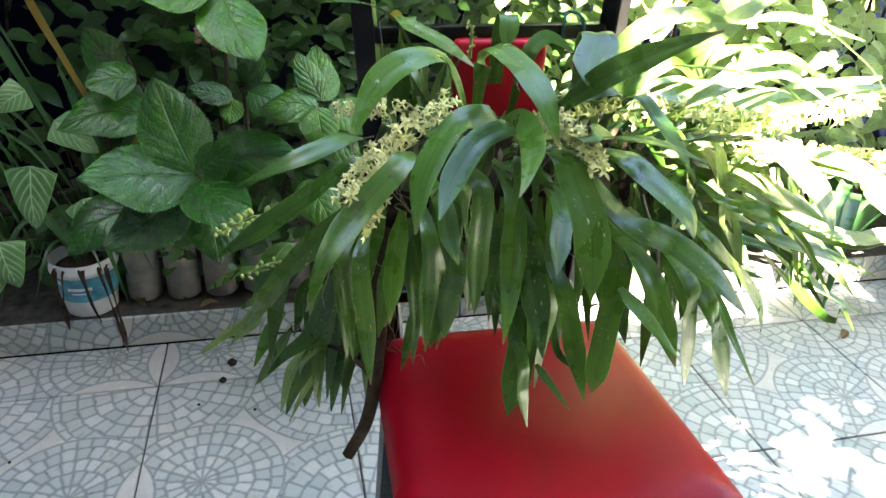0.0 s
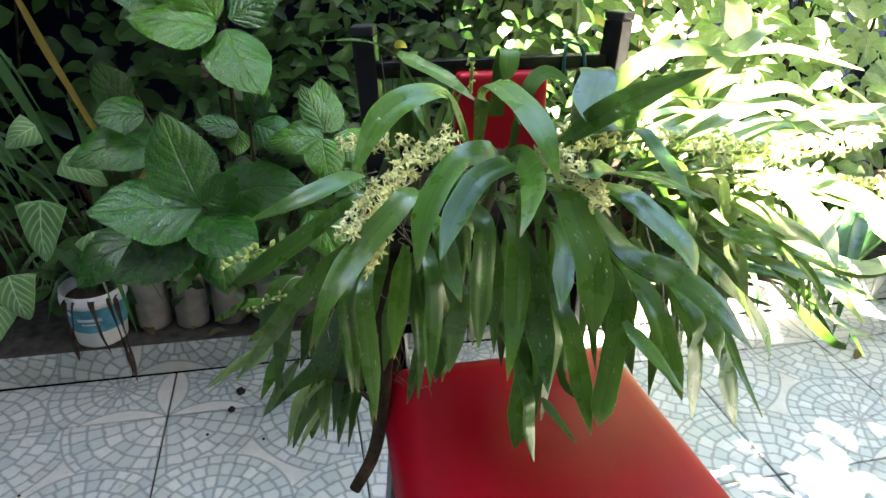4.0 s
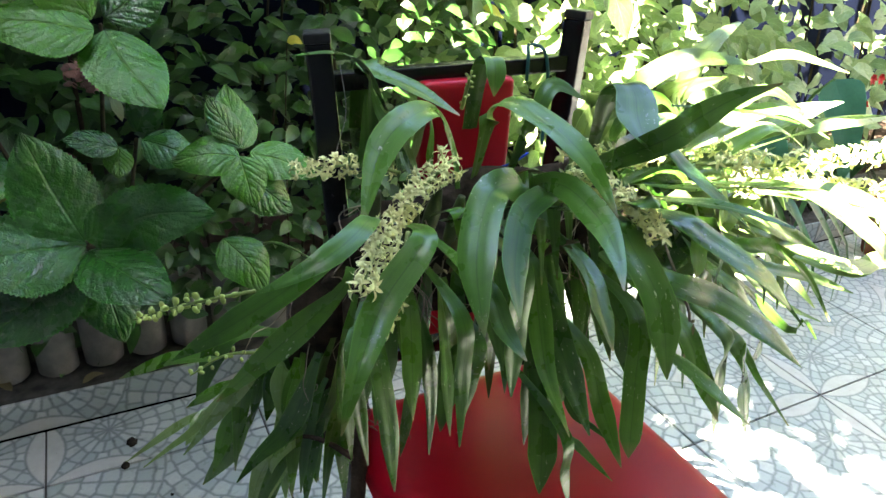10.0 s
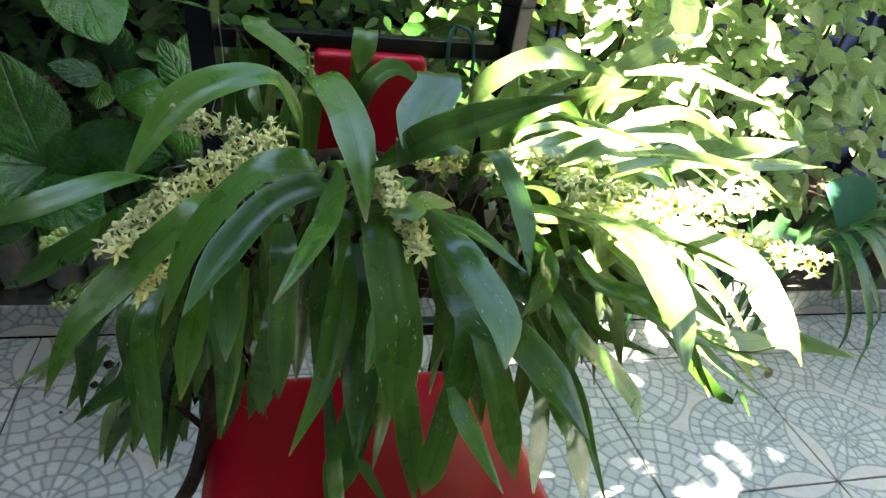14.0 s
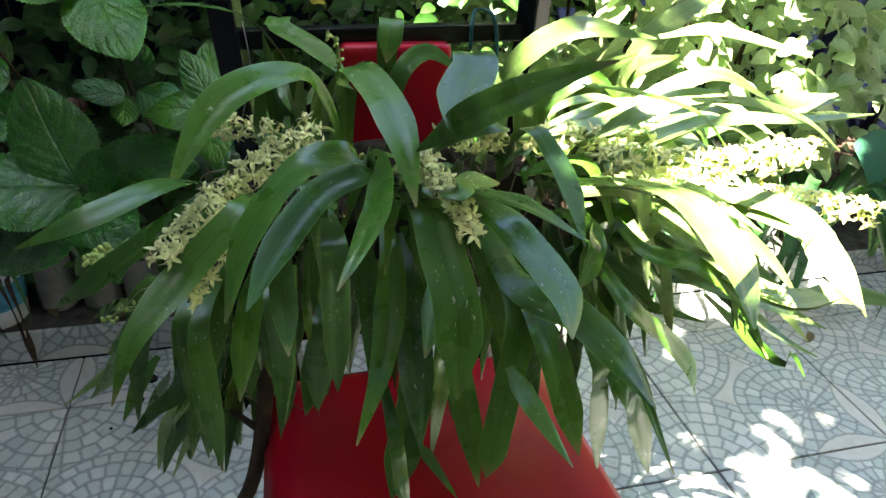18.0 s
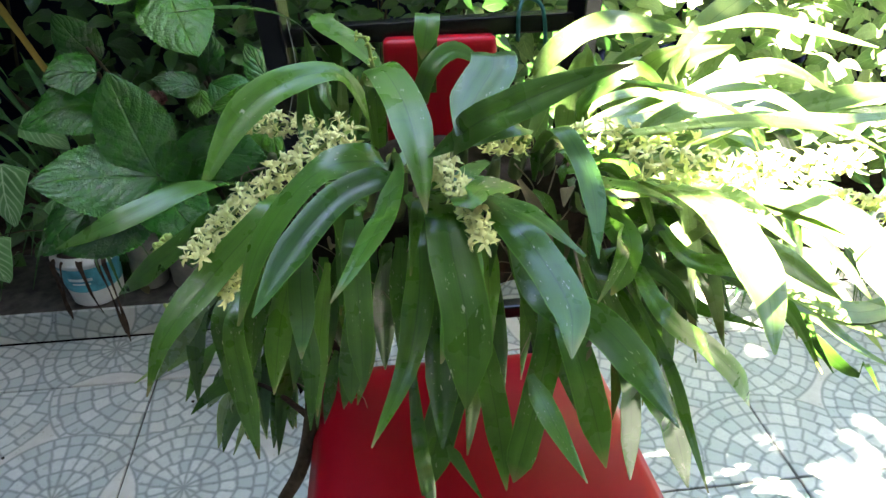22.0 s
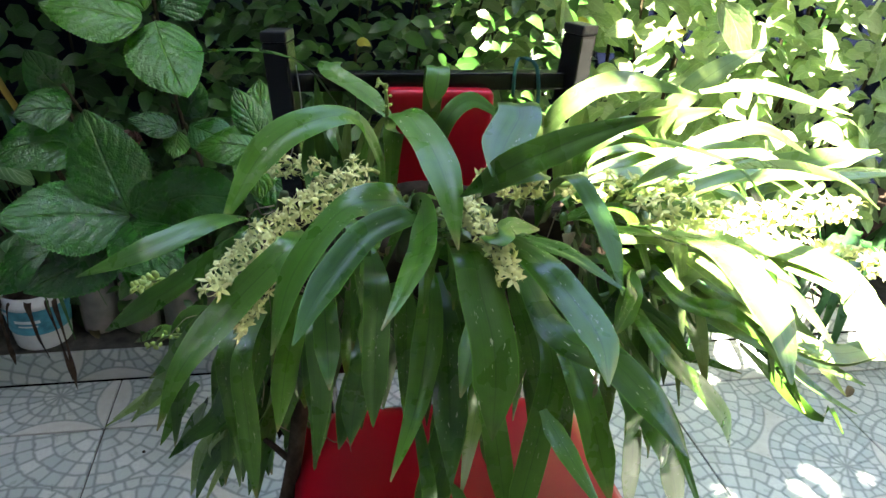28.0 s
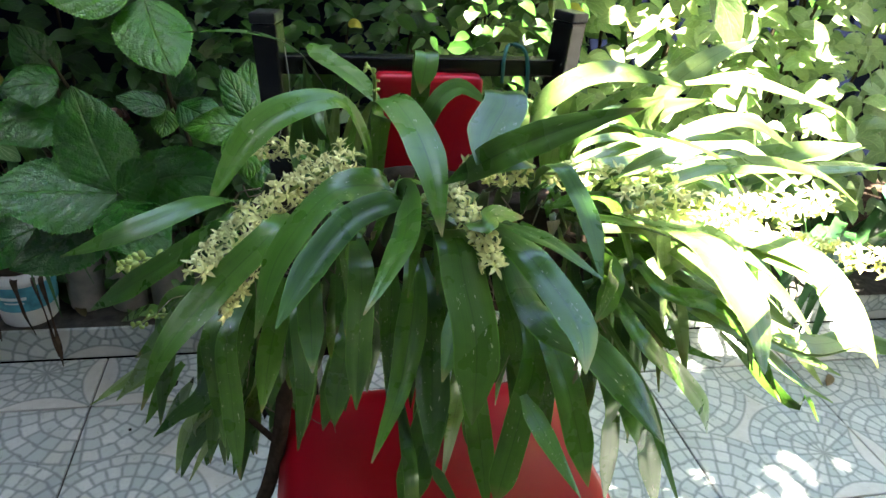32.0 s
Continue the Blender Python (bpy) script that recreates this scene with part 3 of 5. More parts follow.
def orchid_leaf(a, b, c, width=0.042, face=(0, -0.75, 0.66), root=0.55, young=False, fold=0.3, taper=0.46, twist=None, first=(0, -0.35, 0.95), via=None, base=0.3, full=0.46):
    """One strap leaf: it rises from the root ball to a, bends over b and ends at c."""
    a, b, c = (np.asarray(q, float) for q in (a, b, c))
    pts = [a, b, c] if via is None else [a, np.asarray(via, float), b, c]
    if root:
        home = np.array([min(max(a[0], 0.2), 0.56), HEART[1] + 0.01, 0.83])
        pts = [a + (home - a) * root] + pts
    vs, fs, uv = blade([rel(q) for q in pts], width, face, lambda v: strap_shape(v, taper, base, full), n=22, m=6, fold=fold, curl=0.26, wave=0.012, twist=rng.uniform(-0.35, 0.35) if twist is None else twist, first=first, rng=rng)
    # young also picks the paler tone that paints sunlight on a leaf
    return put("leaf", mesh_of("leaf", vs, fs, M["orchid_young_lit" if young else "orchid"], uv), orchid)

def strap_leaf(pts, width, tip=0.4, full=0.3, base=0.4, lean=0.0, face=None, root=True, back=False, young=False):
    """One strap leaf through the given places, from where it leaves the clump to its tip.
    back: it rises behind its first place and folds over there. lean: how far the blade turns about its midrib."""
    pts = [np.asarray(q, float) for q in pts]
    lead = 0
    if back:
        pts = [pts[0] + [0.004, 0.048, -0.09], pts[0] + [0.003, 0.034, -0.022], pts[0] + [0.002, 0.014, 0.002]] + [pts[0] - [0, 0.004, 0.003]] + pts[1:]
        lead = 3
    elif root:
        home = np.array([min(max(pts[0][0], 0.2), 0.56), HEART[1] + 0.01, min(0.84, pts[0][2] + 0.02)])
        if np.linalg.norm(home - pts[0]) > 0.03:
            pts = [pts[0] + (home - pts[0]) * 0.7] + pts
            lead = 1
    run = np.r_[0, np.cumsum(np.linalg.norm(np.diff(pts, axis=0), axis=1))]
    v0 = run[lead] / run[-1]
    v1 = v0 + (1 - v0) * full
    power = 0.82

    def outline(v):
        grow = np.clip(v / v1, 0, 1)
        return (base + (1 - base) * grow * grow * (3 - 2 * grow)) * np.clip((1 - v) / (tip * (1 - v0)), 0, 1) ** power
    vs, fs, uv = blade([rel(q) for q in pts], width, face or (0, -0.72, 0.68), outline, n=28, m=6, fold=rng.uniform(0.2, 0.38), curl=0.25, wave=0.014,
                       twist=lean * 1.5 + rng.uniform(-0.15, 0.15), first=(0, -0.35, 0.95) if face is None else None, across=(-1, 0.1, 0) if back else None, rng=rng)
    # young here too: a young leaf, or one with sunlight painted in
    return put("leaf", mesh_of("leaf", vs, fs, M["orchid_young_lit" if young else "orchid"], uv), orchid)


# the large leaves, from the clump to the tip
strap_leaf([(0.311, 0.993, 0.963), (0.327, 0.938, 0.963), (0.336, 0.882, 0.943), (0.338, 0.836, 0.911)], 0.031, tip=0.42)
strap_leaf([(0.304, 1.060, 0.893), (0.278, 1.056, 0.941), (0.227, 1.021, 0.945), (0.190, 0.993, 0.925), (0.157, 0.947, 0.879)], 0.030, tip=0.34, full=0.5, base=0.18, lean=0.25)
strap_leaf([(0.318, 0.944, 0.900), (0.264, 0.915, 0.912), (0.220, 0.859, 0.886), (0.202, 0.808, 0.847)], 0.034, tip=0.32, full=0.3, face=(-0.7, -0.6, 0.45))
strap_leaf([(0.317, 0.908, 0.908), (0.276, 0.881, 0.905), (0.240, 0.834, 0.886), (0.218, 0.788, 0.869)], 0.024, tip=0.34, full=0.35)
strap_leaf([(0.320, 0.903, 0.917), (0.310, 0.831, 0.919), (0.290, 0.780, 0.913), (0.273, 0.749, 0.905)], 0.024, tip=0.5, full=0.3, face=(-0.45, -0.8, 0.35))
strap_leaf([(0.354, 0.866, 0.894), (0.356, 0.826, 0.878), (0.361, 0.791, 0.844), (0.357, 0.764, 0.791)], 0.035, tip=0.27, full=0.3, face=(0.05, -0.5, 0.87))
strap_leaf([(0.395, 0.842, 0.903), (0.411, 0.797, 0.894), (0.420, 0.755, 0.884), (0.412, 0.716, 0.876)], 0.029, tip=0.3, full=0.3, lean=0.1)
strap_leaf([(0.452, 0.924, 0.932), (0.465, 0.891, 0.918), (0.462, 0.846, 0.908), (0.447, 0.785, 0.898)], 0.019, tip=0.45, full=0.4)
strap_leaf([(0.395, 0.908, 0.993), (0.379, 0.879, 0.979), (0.360, 0.842, 0.966)], 0.037, tip=0.5, full=0.3, base=0.3, back=True)
strap_leaf([(0.365, 0.840, 0.969), (0.398, 0.833, 0.989), (0.437, 0.832, 1.004), (0.464, 0.815, 1.018)], 0.023, tip=0.6, full=0.2, face=(-0.2, -0.85, 0.55))
strap_leaf([(0.418, 0.904, 0.943), (0.377, 0.885, 0.948), (0.342, 0.859, 0.943)], 0.021, tip=0.5, full=0.3)
strap_leaf([(0.260, 1.195, 0.956), (0.294, 1.150, 0.940), (0.324, 1.089, 0.923)], 0.026, tip=0.5, full=0.1, base=0.9, back=True)
strap_leaf([(0.274, 1.174, 0.908), (0.234, 1.145, 0.968), (0.188, 1.106, 0.993), (0.122, 1.087, 0.994)], 0.014, tip=0.8, full=0.3, root=False, face=(0.1, -0.1, 0.95))
strap_leaf([(0.364, 1.093, 0.977), (0.357, 1.075, 0.945)], 0.024, tip=0.6, full=0.1, base=0.8, back=True)
strap_leaf([(0.445, 0.975, 0.958), (0.468, 0.955, 0.995), (0.493, 0.931, 1.012), (0.546, 0.911, 1.007)], 0.024, tip=0.5, full=0.3, young=True)
strap_leaf([(0.558, 0.927, 1.005), (0.609, 0.918, 1.012), (0.701, 0.913, 0.989)], 0.015, tip=0.6, full=0.3, young=True, root=False)
strap_leaf([(0.522, 0.981, 0.949), (0.551, 0.936, 0.956), (0.569, 0.869, 0.961), (0.554, 0.801, 0.957)], 0.008, tip=0.7, full=0.3, root=False)
strap_leaf([(0.537, 0.830, 0.912), (0.538, 0.776, 0.912), (0.538, 0.737, 0.898), (0.528, 0.700, 0.880)], 0.034, tip=0.4, full=0.3, young=True)
strap_leaf([(0.501, 0.930, 0.878), (0.505, 0.889, 0.893), (0.502, 0.835, 0.914), (0.491, 0.771, 0.940)], 0.025, tip=0.4, full=0.3)
strap_leaf([(0.427, 0.851, 0.827), (0.470, 0.824, 0.810), (0.492, 0.784, 0.795), (0.510, 0.746, 0.771)], 0.033, tip=0.35, full=0.3, lean=0.15)
strap_leaf([(0.340, 0.946, 0.808), (0.335, 0.918, 0.768), (0.319, 0.872, 0.732), (0.287, 0.790, 0.732)], 0.030, tip=0.72, full=0.35, lean=-0.1)
strap_leaf([(0.284, 0.890, 0.852), (0.283, 0.881, 0.783), (0.281, 0.872, 0.713)], 0.023, tip=0.35, full=0.2)
strap_leaf([(0.417, 0.820, 0.765), (0.426, 0.775, 0.756), (0.442, 0.734, 0.736)], 0.018, tip=0.55, full=0.25, lean=0.3, root=False)
strap_leaf([(0.215, 0.941, 0.865), (0.165, 0.915, 0.822), (0.127, 0.873, 0.792), (0.105, 0.855, 0.744)], 0.030, tip=0.5, full=0.25, lean=-0.2)
strap_leaf([(0.167, 1.004, 0.838), (0.112, 1.022, 0.789), (0.060, 1.052, 0.740), (-0.001, 1.101, 0.677)], 0.030, tip=0.4, full=0.3)
strap_leaf([(0.161, 0.937, 0.893), (0.122, 0.898, 0.893), (0.090, 0.889, 0.883), (0.054, 0.900, 0.864)], 0.020, tip=0.5, full=0.3, lean=-0.2)
strap_leaf([(0.167, 0.933, 0.757), (0.169, 0.909, 0.700), (0.172, 0.894, 0.612)], 0.020, tip=0.4, full=0.2)
strap_leaf([(0.150, 0.955, 0.750), (0.152, 0.940, 0.690), (0.156, 0.925, 0.625)], 0.016, tip=0.45, full=0.2, lean=0.3)
strap_leaf([(0.233, 0.894, 0.802), (0.236, 0.890, 0.736), (0.229, 0.873, 0.668)], 0.018, tip=0.5, full=0.2)
strap_leaf([(0.241, 0.876, 0.845), (0.242, 0.840, 0.822), (0.242, 0.805, 0.815)], 0.020, tip=0.5, full=0.3)
strap_leaf([(0.357, 0.947, 0.774), (0.354, 0.886, 0.721), (0.346, 0.826, 0.680)], 0.033, tip=0.4, full=0.25)
strap_leaf([(0.457, 0.905, 0.746), (0.438, 0.868, 0.684), (0.413, 0.831, 0.619)], 0.028, tip=0.14, full=0.25)
strap_leaf([(0.462, 0.855, 0.766), (0.473, 0.820, 0.722), (0.481, 0.790, 0.679)], 0.029, tip=0.35, full=0.25)
strap_leaf([(0.500, 0.830, 0.763), (0.510, 0.824, 0.713), (0.519, 0.816, 0.625)], 0.020, tip=0.35, full=0.25)
strap_leaf([(0.521, 0.828, 0.743), (0.555, 0.826, 0.680), (0.580, 0.818, 0.602)], 0.027, tip=0.4, full=0.25)
strap_leaf([(0.556, 0.859, 0.724), (0.561, 0.812, 0.691), (0.564, 0.767, 0.663)], 0.012, tip=0.7, full=0.2)
strap_leaf([(0.327, 0.844, 0.680), (0.333, 0.835, 0.625), (0.340, 0.828, 0.583)], 0.014, tip=0.4, full=0.3)
strap_leaf([(0.538, 0.860, 0.789), (0.592, 0.862, 0.738), (0.643, 0.875, 0.679), (0.686, 0.906, 0.607)], 0.024, tip=0.35, full=0.3)
strap_leaf([(0.389, 0.840, 0.918), (0.403, 0.785, 0.932), (0.421, 0.739, 0.932)], 0.016, tip=0.6, full=0.3, lean=0.2)
strap_leaf([(0.364, 0.836, 0.921), (0.383, 0.856, 0.918), (0.415, 0.880, 0.903)], 0.017, tip=0.5, full=0.4)
strap_leaf([(0.523, 0.913, 0.831), (0.514, 0.891, 0.812), (0.498, 0.874, 0.797)], 0.022, tip=0.4, full=0.3)
strap_leaf([(0.540, 0.919, 0.801), (0.566, 0.899, 0.786), (0.585, 0.878, 0.760)], 0.014, tip=0.4, full=0.3)
strap_leaf([(0.569, 0.897, 0.817), (0.616, 0.879, 0.809), (0.655, 0.857, 0.779), (0.685, 0.830, 0.725)], 0.020, tip=0.6, full=0.3)
strap_leaf([(0.656, 0.834, 0.877), (0.665, 0.790, 0.862), (0.667, 0.746, 0.844)], 0.034, tip=0.45, full=0.3, young=True)
strap_leaf([(0.668, 0.837, 0.796), (0.735, 0.827, 0.798), (0.808, 0.810, 0.785)], 0.020, tip=0.45, full=0.3, young=True)
strap_leaf([(0.382, 0.912, 0.815), (0.363, 0.862, 0.801), (0.345, 0.818, 0.787)], 0.024, tip=0.4, full=0.3)
strap_leaf([(0.395, 0.907, 0.715), (0.404, 0.875, 0.658), (0.407, 0.832, 0.607)], 0.026, tip=0.4, full=0.3)
strap_leaf([(0.276, 0.937, 0.737), (0.269, 0.935, 0.689), (0.264, 0.930, 0.640)], 0.026, tip=0.4, full=0.3)
strap_leaf([(0.247, 1.020, 0.635), (0.236, 1.007, 0.587), (0.225, 0.998, 0.543)], 0.014, tip=0.4, full=0.3)
strap_leaf([(0.373, 0.948, 0.659), (0.348, 0.896, 0.613), (0.329, 0.864, 0.570)], 0.036, tip=0.3, full=0.25)
strap_leaf([(0.355, 0.861, 0.644), (0.369, 0.841, 0.627), (0.384, 0.820, 0.609)], 0.012, tip=0.8, full=0.2, root=False)
# right-hand leaves made paler to carry the sun in their colour
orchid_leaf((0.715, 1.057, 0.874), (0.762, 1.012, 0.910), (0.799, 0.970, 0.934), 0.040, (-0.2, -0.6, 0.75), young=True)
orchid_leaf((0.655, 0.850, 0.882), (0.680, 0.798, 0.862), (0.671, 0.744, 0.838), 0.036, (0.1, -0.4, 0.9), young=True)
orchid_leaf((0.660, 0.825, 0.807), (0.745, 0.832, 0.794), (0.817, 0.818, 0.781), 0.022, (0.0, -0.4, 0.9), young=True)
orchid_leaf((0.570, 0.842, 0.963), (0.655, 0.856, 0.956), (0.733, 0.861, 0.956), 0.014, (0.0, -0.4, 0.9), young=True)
# the sunlit leaves of the flank, their sun painted in with the paler tone
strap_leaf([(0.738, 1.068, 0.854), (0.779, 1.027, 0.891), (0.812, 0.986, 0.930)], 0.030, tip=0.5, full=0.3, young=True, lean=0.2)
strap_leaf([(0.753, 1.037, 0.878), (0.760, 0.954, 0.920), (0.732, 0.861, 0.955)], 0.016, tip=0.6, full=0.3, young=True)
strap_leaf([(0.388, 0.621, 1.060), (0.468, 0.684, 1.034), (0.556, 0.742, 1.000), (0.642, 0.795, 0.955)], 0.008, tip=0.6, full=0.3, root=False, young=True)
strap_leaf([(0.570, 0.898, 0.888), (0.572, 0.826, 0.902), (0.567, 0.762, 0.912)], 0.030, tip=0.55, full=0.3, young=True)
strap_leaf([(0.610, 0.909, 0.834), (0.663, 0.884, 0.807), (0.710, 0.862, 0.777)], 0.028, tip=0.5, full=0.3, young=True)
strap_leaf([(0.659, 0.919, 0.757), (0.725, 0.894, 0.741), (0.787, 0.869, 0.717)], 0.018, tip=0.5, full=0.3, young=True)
strap_leaf([(0.351, 0.986, 0.953), (0.378, 0.998, 0.976), (0.408, 0.985, 0.962)], 0.017, tip=0.5, full=0.3)
# thin upright leaves behind the spray
for x, dx, dy, h, w in ((0.250, -0.008, -0.008, 0.112, 0.020), (0.262, 0.012, 0.0, 0.075, 0.010), (0.274, 0.004, -0.02, 0.085, 0.012), (0.288, 0.014, -0.01, 0.070, 0.011), (0.268, -0.016, -0.03, 0.060, 0.009), (0.300, 0.020, -0.02, 0.080, 0.013)):
    strap_leaf([(x, 1.155, 0.845), (x + dx * 0.4, 1.155 + dy * 0.3, 0.845 + h * 0.6), (x + dx, 1.155 + dy, 0.845 + h)], w, tip=0.6, full=0.3, face=(0.2, -0.95, 0.2), root=False, young=x > 0.27)
# a withered flower stalk hanging among the leaves
tube("withered_stalk", [rel(q) for q in ((0.470, 0.90, 0.83), (0.477, 0.857, 0.775), (0.472, 0.848, 0.758), (0.478, 0.842, 0.742), (0.471, 0.838, 0.726))], [0.0012, 0.0016, 0.0012], M["root"], orchid, "pale withered flower stalk", n=26)
for k in range(11):
    o = np.array([0.475, 0.845, 0.770 - 0.0045 * k])
    d = np.array([rng.uniform(-1, 1), rng.uniform(-0.8, 0.2), rng.uniform(-1, 0.3)]) * 0.009
    vs, fs, uv = blade([rel(o), rel(o + d * 0.5), rel(o + d)], 0.004, (rng.uniform(-0.5, 0.5), -0.8, 0.4), n=6, m=2, rng=rng)
    put("withered_petal", mesh_of("withered_petal", vs, fs, M["dry_sheath"], uv), orchid)
# the offshoot beside the chair
strap_leaf([(0.056, 1.184, 0.605), (0.005, 1.302, 0.537), (-0.066, 1.419, 0.437)], 0.026, root=False, tip=0.5, full=0.35)
strap_leaf([(0.068, 1.140, 0.601), (0.039, 1.164, 0.570), (0.011, 1.188, 0.538)], 0.016, root=False, tip=0.5, full=0.35)
strap_leaf([(0.050, 1.185, 0.534), (0.022, 1.171, 0.520), (0.002, 1.161, 0.501)], 0.024, root=False, tip=0.5, full=0.35, young=True)
strap_leaf([(0.076, 1.168, 0.541), (0.053, 1.151, 0.518), (0.027, 1.129, 0.473)], 0.022, root=False, tip=0.5, full=0.35)
strap_leaf([(0.086, 1.168, 0.511), (0.053, 1.196, 0.433), (0.019, 1.223, 0.364)], 0.030, root=False, tip=0.5, full=0.35)
strap_leaf([(0.121, 1.079, 0.533), (0.086, 1.108, 0.479), (0.060, 1.108, 0.399)], 0.026, root=False, tip=0.5, full=0.35, young=True)
strap_leaf([(0.050, 1.149, 0.562), (0.002, 1.208, 0.497), (-0.073, 1.269, 0.403)], 0.013, root=False, tip=0.5, full=0.35, young=True)
# lesser leaves between the large ones
orchid_leaf((0.239, 0.875, 0.841), (0.240, 0.855, 0.814), (0.243, 0.840, 0.784), 0.017, (0.1, -0.97, 0.05), root=0.4, first=None, taper=0.45)
orchid_leaf((0.227, 0.950, 0.738), (0.231, 0.940, 0.668), (0.227, 0.930, 0.607), 0.018, (0.1, -0.97, 0.05), root=0.4, first=None, taper=0.51)
orchid_leaf((0.151, 0.970, 0.749), (0.151, 0.970, 0.680), (0.151, 0.960, 0.601), 0.022, (0.1, -0.97, 0.05), root=0.4, first=None, taper=0.45)
orchid_leaf((0.280, 0.930, 0.847), (0.275, 0.930, 0.797), (0.275, 0.930, 0.753), 0.014, (0.1, -0.97, 0.05), root=0.4, first=None, taper=0.45)
orchid_leaf((0.269, 0.980, 0.741), (0.281, 0.990, 0.650), (0.267, 0.980, 0.587), 0.032, (0.1, -0.97, 0.05), root=0.4, first=None, taper=0.55)
orchid_leaf((0.392, 0.930, 0.698), (0.390, 0.930, 0.621), (0.383, 0.920, 0.557), 0.023, (0.1, -0.97, 0.05), root=0.4, first=None, taper=0.45)
orchid_leaf((0.408, 0.930, 0.615), (0.424, 0.900, 0.599), (0.441, 0.870, 0.588), 0.011, (0.1, -0.97, 0.05), root=0.4, first=None, taper=0.45)
orchid_leaf((0.427, 0.900, 0.820), (0.454, 0.880, 0.792), (0.478, 0.860, 0.777), 0.022, (0.0, -0.7, 0.7), root=0.4, first=None, taper=0.57)
orchid_leaf((0.539, 0.920, 0.805), (0.559, 0.900, 0.787), (0.587, 0.880, 0.754), 0.015, (0.1, -0.97, 0.05), root=0.4, first=None, taper=0.61)
orchid_leaf((0.494, 0.860, 0.861), (0.483, 0.840, 0.844), (0.469, 0.830, 0.824), 0.017, (0.1, -0.97, 0.05), root=0.4, first=None, taper=0.45)
orchid_leaf((0.643, 0.990, 0.688), (0.685, 0.980, 0.671), (0.725, 0.970, 0.658), 0.016, (0.0, -0.7, 0.7), root=0.4, first=None, taper=0.53)
orchid_leaf((0.641, 1.020, 0.715), (0.723, 1.000, 0.697), (0.788, 0.980, 0.670), 0.018, (0.0, -0.7, 0.7), root=0.4, first=None, taper=0.57)
orchid_leaf((0.557, 0.970, 0.802), (0.648, 0.960, 0.758), (0.741, 0.950, 0.706), 0.020, (0.0, -0.7, 0.7), root=0.4, young=True, first=None, taper=0.51)
orchid_leaf((0.736, 0.950, 0.700), (0.751, 0.920, 0.673), (0.763, 0.900, 0.652), 0.014, (0.1, -0.97, 0.05), root=0.4, first=None, taper=0.49)
orchid_leaf((0.775, 1.000, 0.720), (0.826, 0.970, 0.668), (0.863, 0.950, 0.627), 0.025, (0.1, -0.97, 0.05), root=0.4, young=True, first=None, taper=0.55)
orchid_leaf((0.818, 1.000, 0.637), (0.854, 0.970, 0.613), (0.890, 0.950, 0.597), 0.021, (0.0, -0.7, 0.7), root=0.4, young=True, first=None, taper=0.61)
orchid_leaf((0.849, 0.970, 0.581), (0.846, 0.950, 0.611), (0.859, 0.930, 0.586), 0.021, (0.0, -0.7, 0.7), root=0.4, first=None, taper=0.61)
orchid_leaf((0.535, 0.960, 0.832), (0.581, 0.950, 0.824), (0.648, 0.950, 0.812), 0.023, (0.0, -0.7, 0.7), root=0.4, first=None, taper=0.49)
orchid_leaf((0.160, 1.020, 0.772), (0.090, 1.070, 0.674), (0.039, 1.100, 0.608), 0.031, (0.0, -0.7, 0.7), root=0.4, first=None, taper=0.47)
orchid_leaf((0.060, 1.100, 0.613), (0.024, 1.120, 0.554), (-0.003, 1.130, 0.515), 0.024, (0.1, -0.97, 0.05), root=0.4, young=True, first=None, taper=0.51)
orchid_leaf((0.022, 1.140, 0.549), (-0.018, 1.160, 0.505), (-0.050, 1.170, 0.476), 0.014, (0.0, -0.7, 0.7), root=0.4, young=True, first=None, taper=0.59)
orchid_leaf((0.117, 1.080, 0.564), (0.076, 1.080, 0.527), (0.048, 1.080, 0.496), 0.029, (0.0, -0.7, 0.7), root=0.4, first=None, taper=0.49)
orchid_leaf((0.121, 1.100, 0.522), (0.083, 1.100, 0.443), (0.068, 1.100, 0.399), 0.030, (0.1, -0.97, 0.05), root=0.4, first=None, taper=0.45)
orchid_leaf((0.172, 1.120, 0.518), (0.109, 1.120, 0.445), (0.071, 1.130, 0.358), 0.020, (0.1, -0.97, 0.05), root=0.4, young=True, first=None, taper=0.57)
orchid_leaf((0.166, 1.140, 0.545), (0.199, 1.120, 0.470), (0.207, 1.100, 0.416), 0.024, (0.1, -0.97, 0.05), root=0.4, first=None, taper=0.51)
# upper flank leaves, the sun on them put into the paler tone
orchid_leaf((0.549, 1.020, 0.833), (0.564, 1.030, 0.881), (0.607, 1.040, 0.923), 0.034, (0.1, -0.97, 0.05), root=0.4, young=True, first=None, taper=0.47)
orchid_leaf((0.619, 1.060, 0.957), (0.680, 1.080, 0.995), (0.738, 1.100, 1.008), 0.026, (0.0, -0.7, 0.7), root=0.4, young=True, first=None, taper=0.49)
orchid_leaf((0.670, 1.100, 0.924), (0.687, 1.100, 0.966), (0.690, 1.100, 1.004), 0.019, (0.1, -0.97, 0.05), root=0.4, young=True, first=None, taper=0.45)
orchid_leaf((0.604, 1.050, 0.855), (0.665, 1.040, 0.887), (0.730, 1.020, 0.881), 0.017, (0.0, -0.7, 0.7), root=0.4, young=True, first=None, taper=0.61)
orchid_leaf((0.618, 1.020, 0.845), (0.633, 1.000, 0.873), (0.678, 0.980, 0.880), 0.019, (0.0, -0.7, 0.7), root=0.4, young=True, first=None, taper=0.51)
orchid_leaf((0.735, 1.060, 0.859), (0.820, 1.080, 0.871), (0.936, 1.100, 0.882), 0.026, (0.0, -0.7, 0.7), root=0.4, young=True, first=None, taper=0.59)
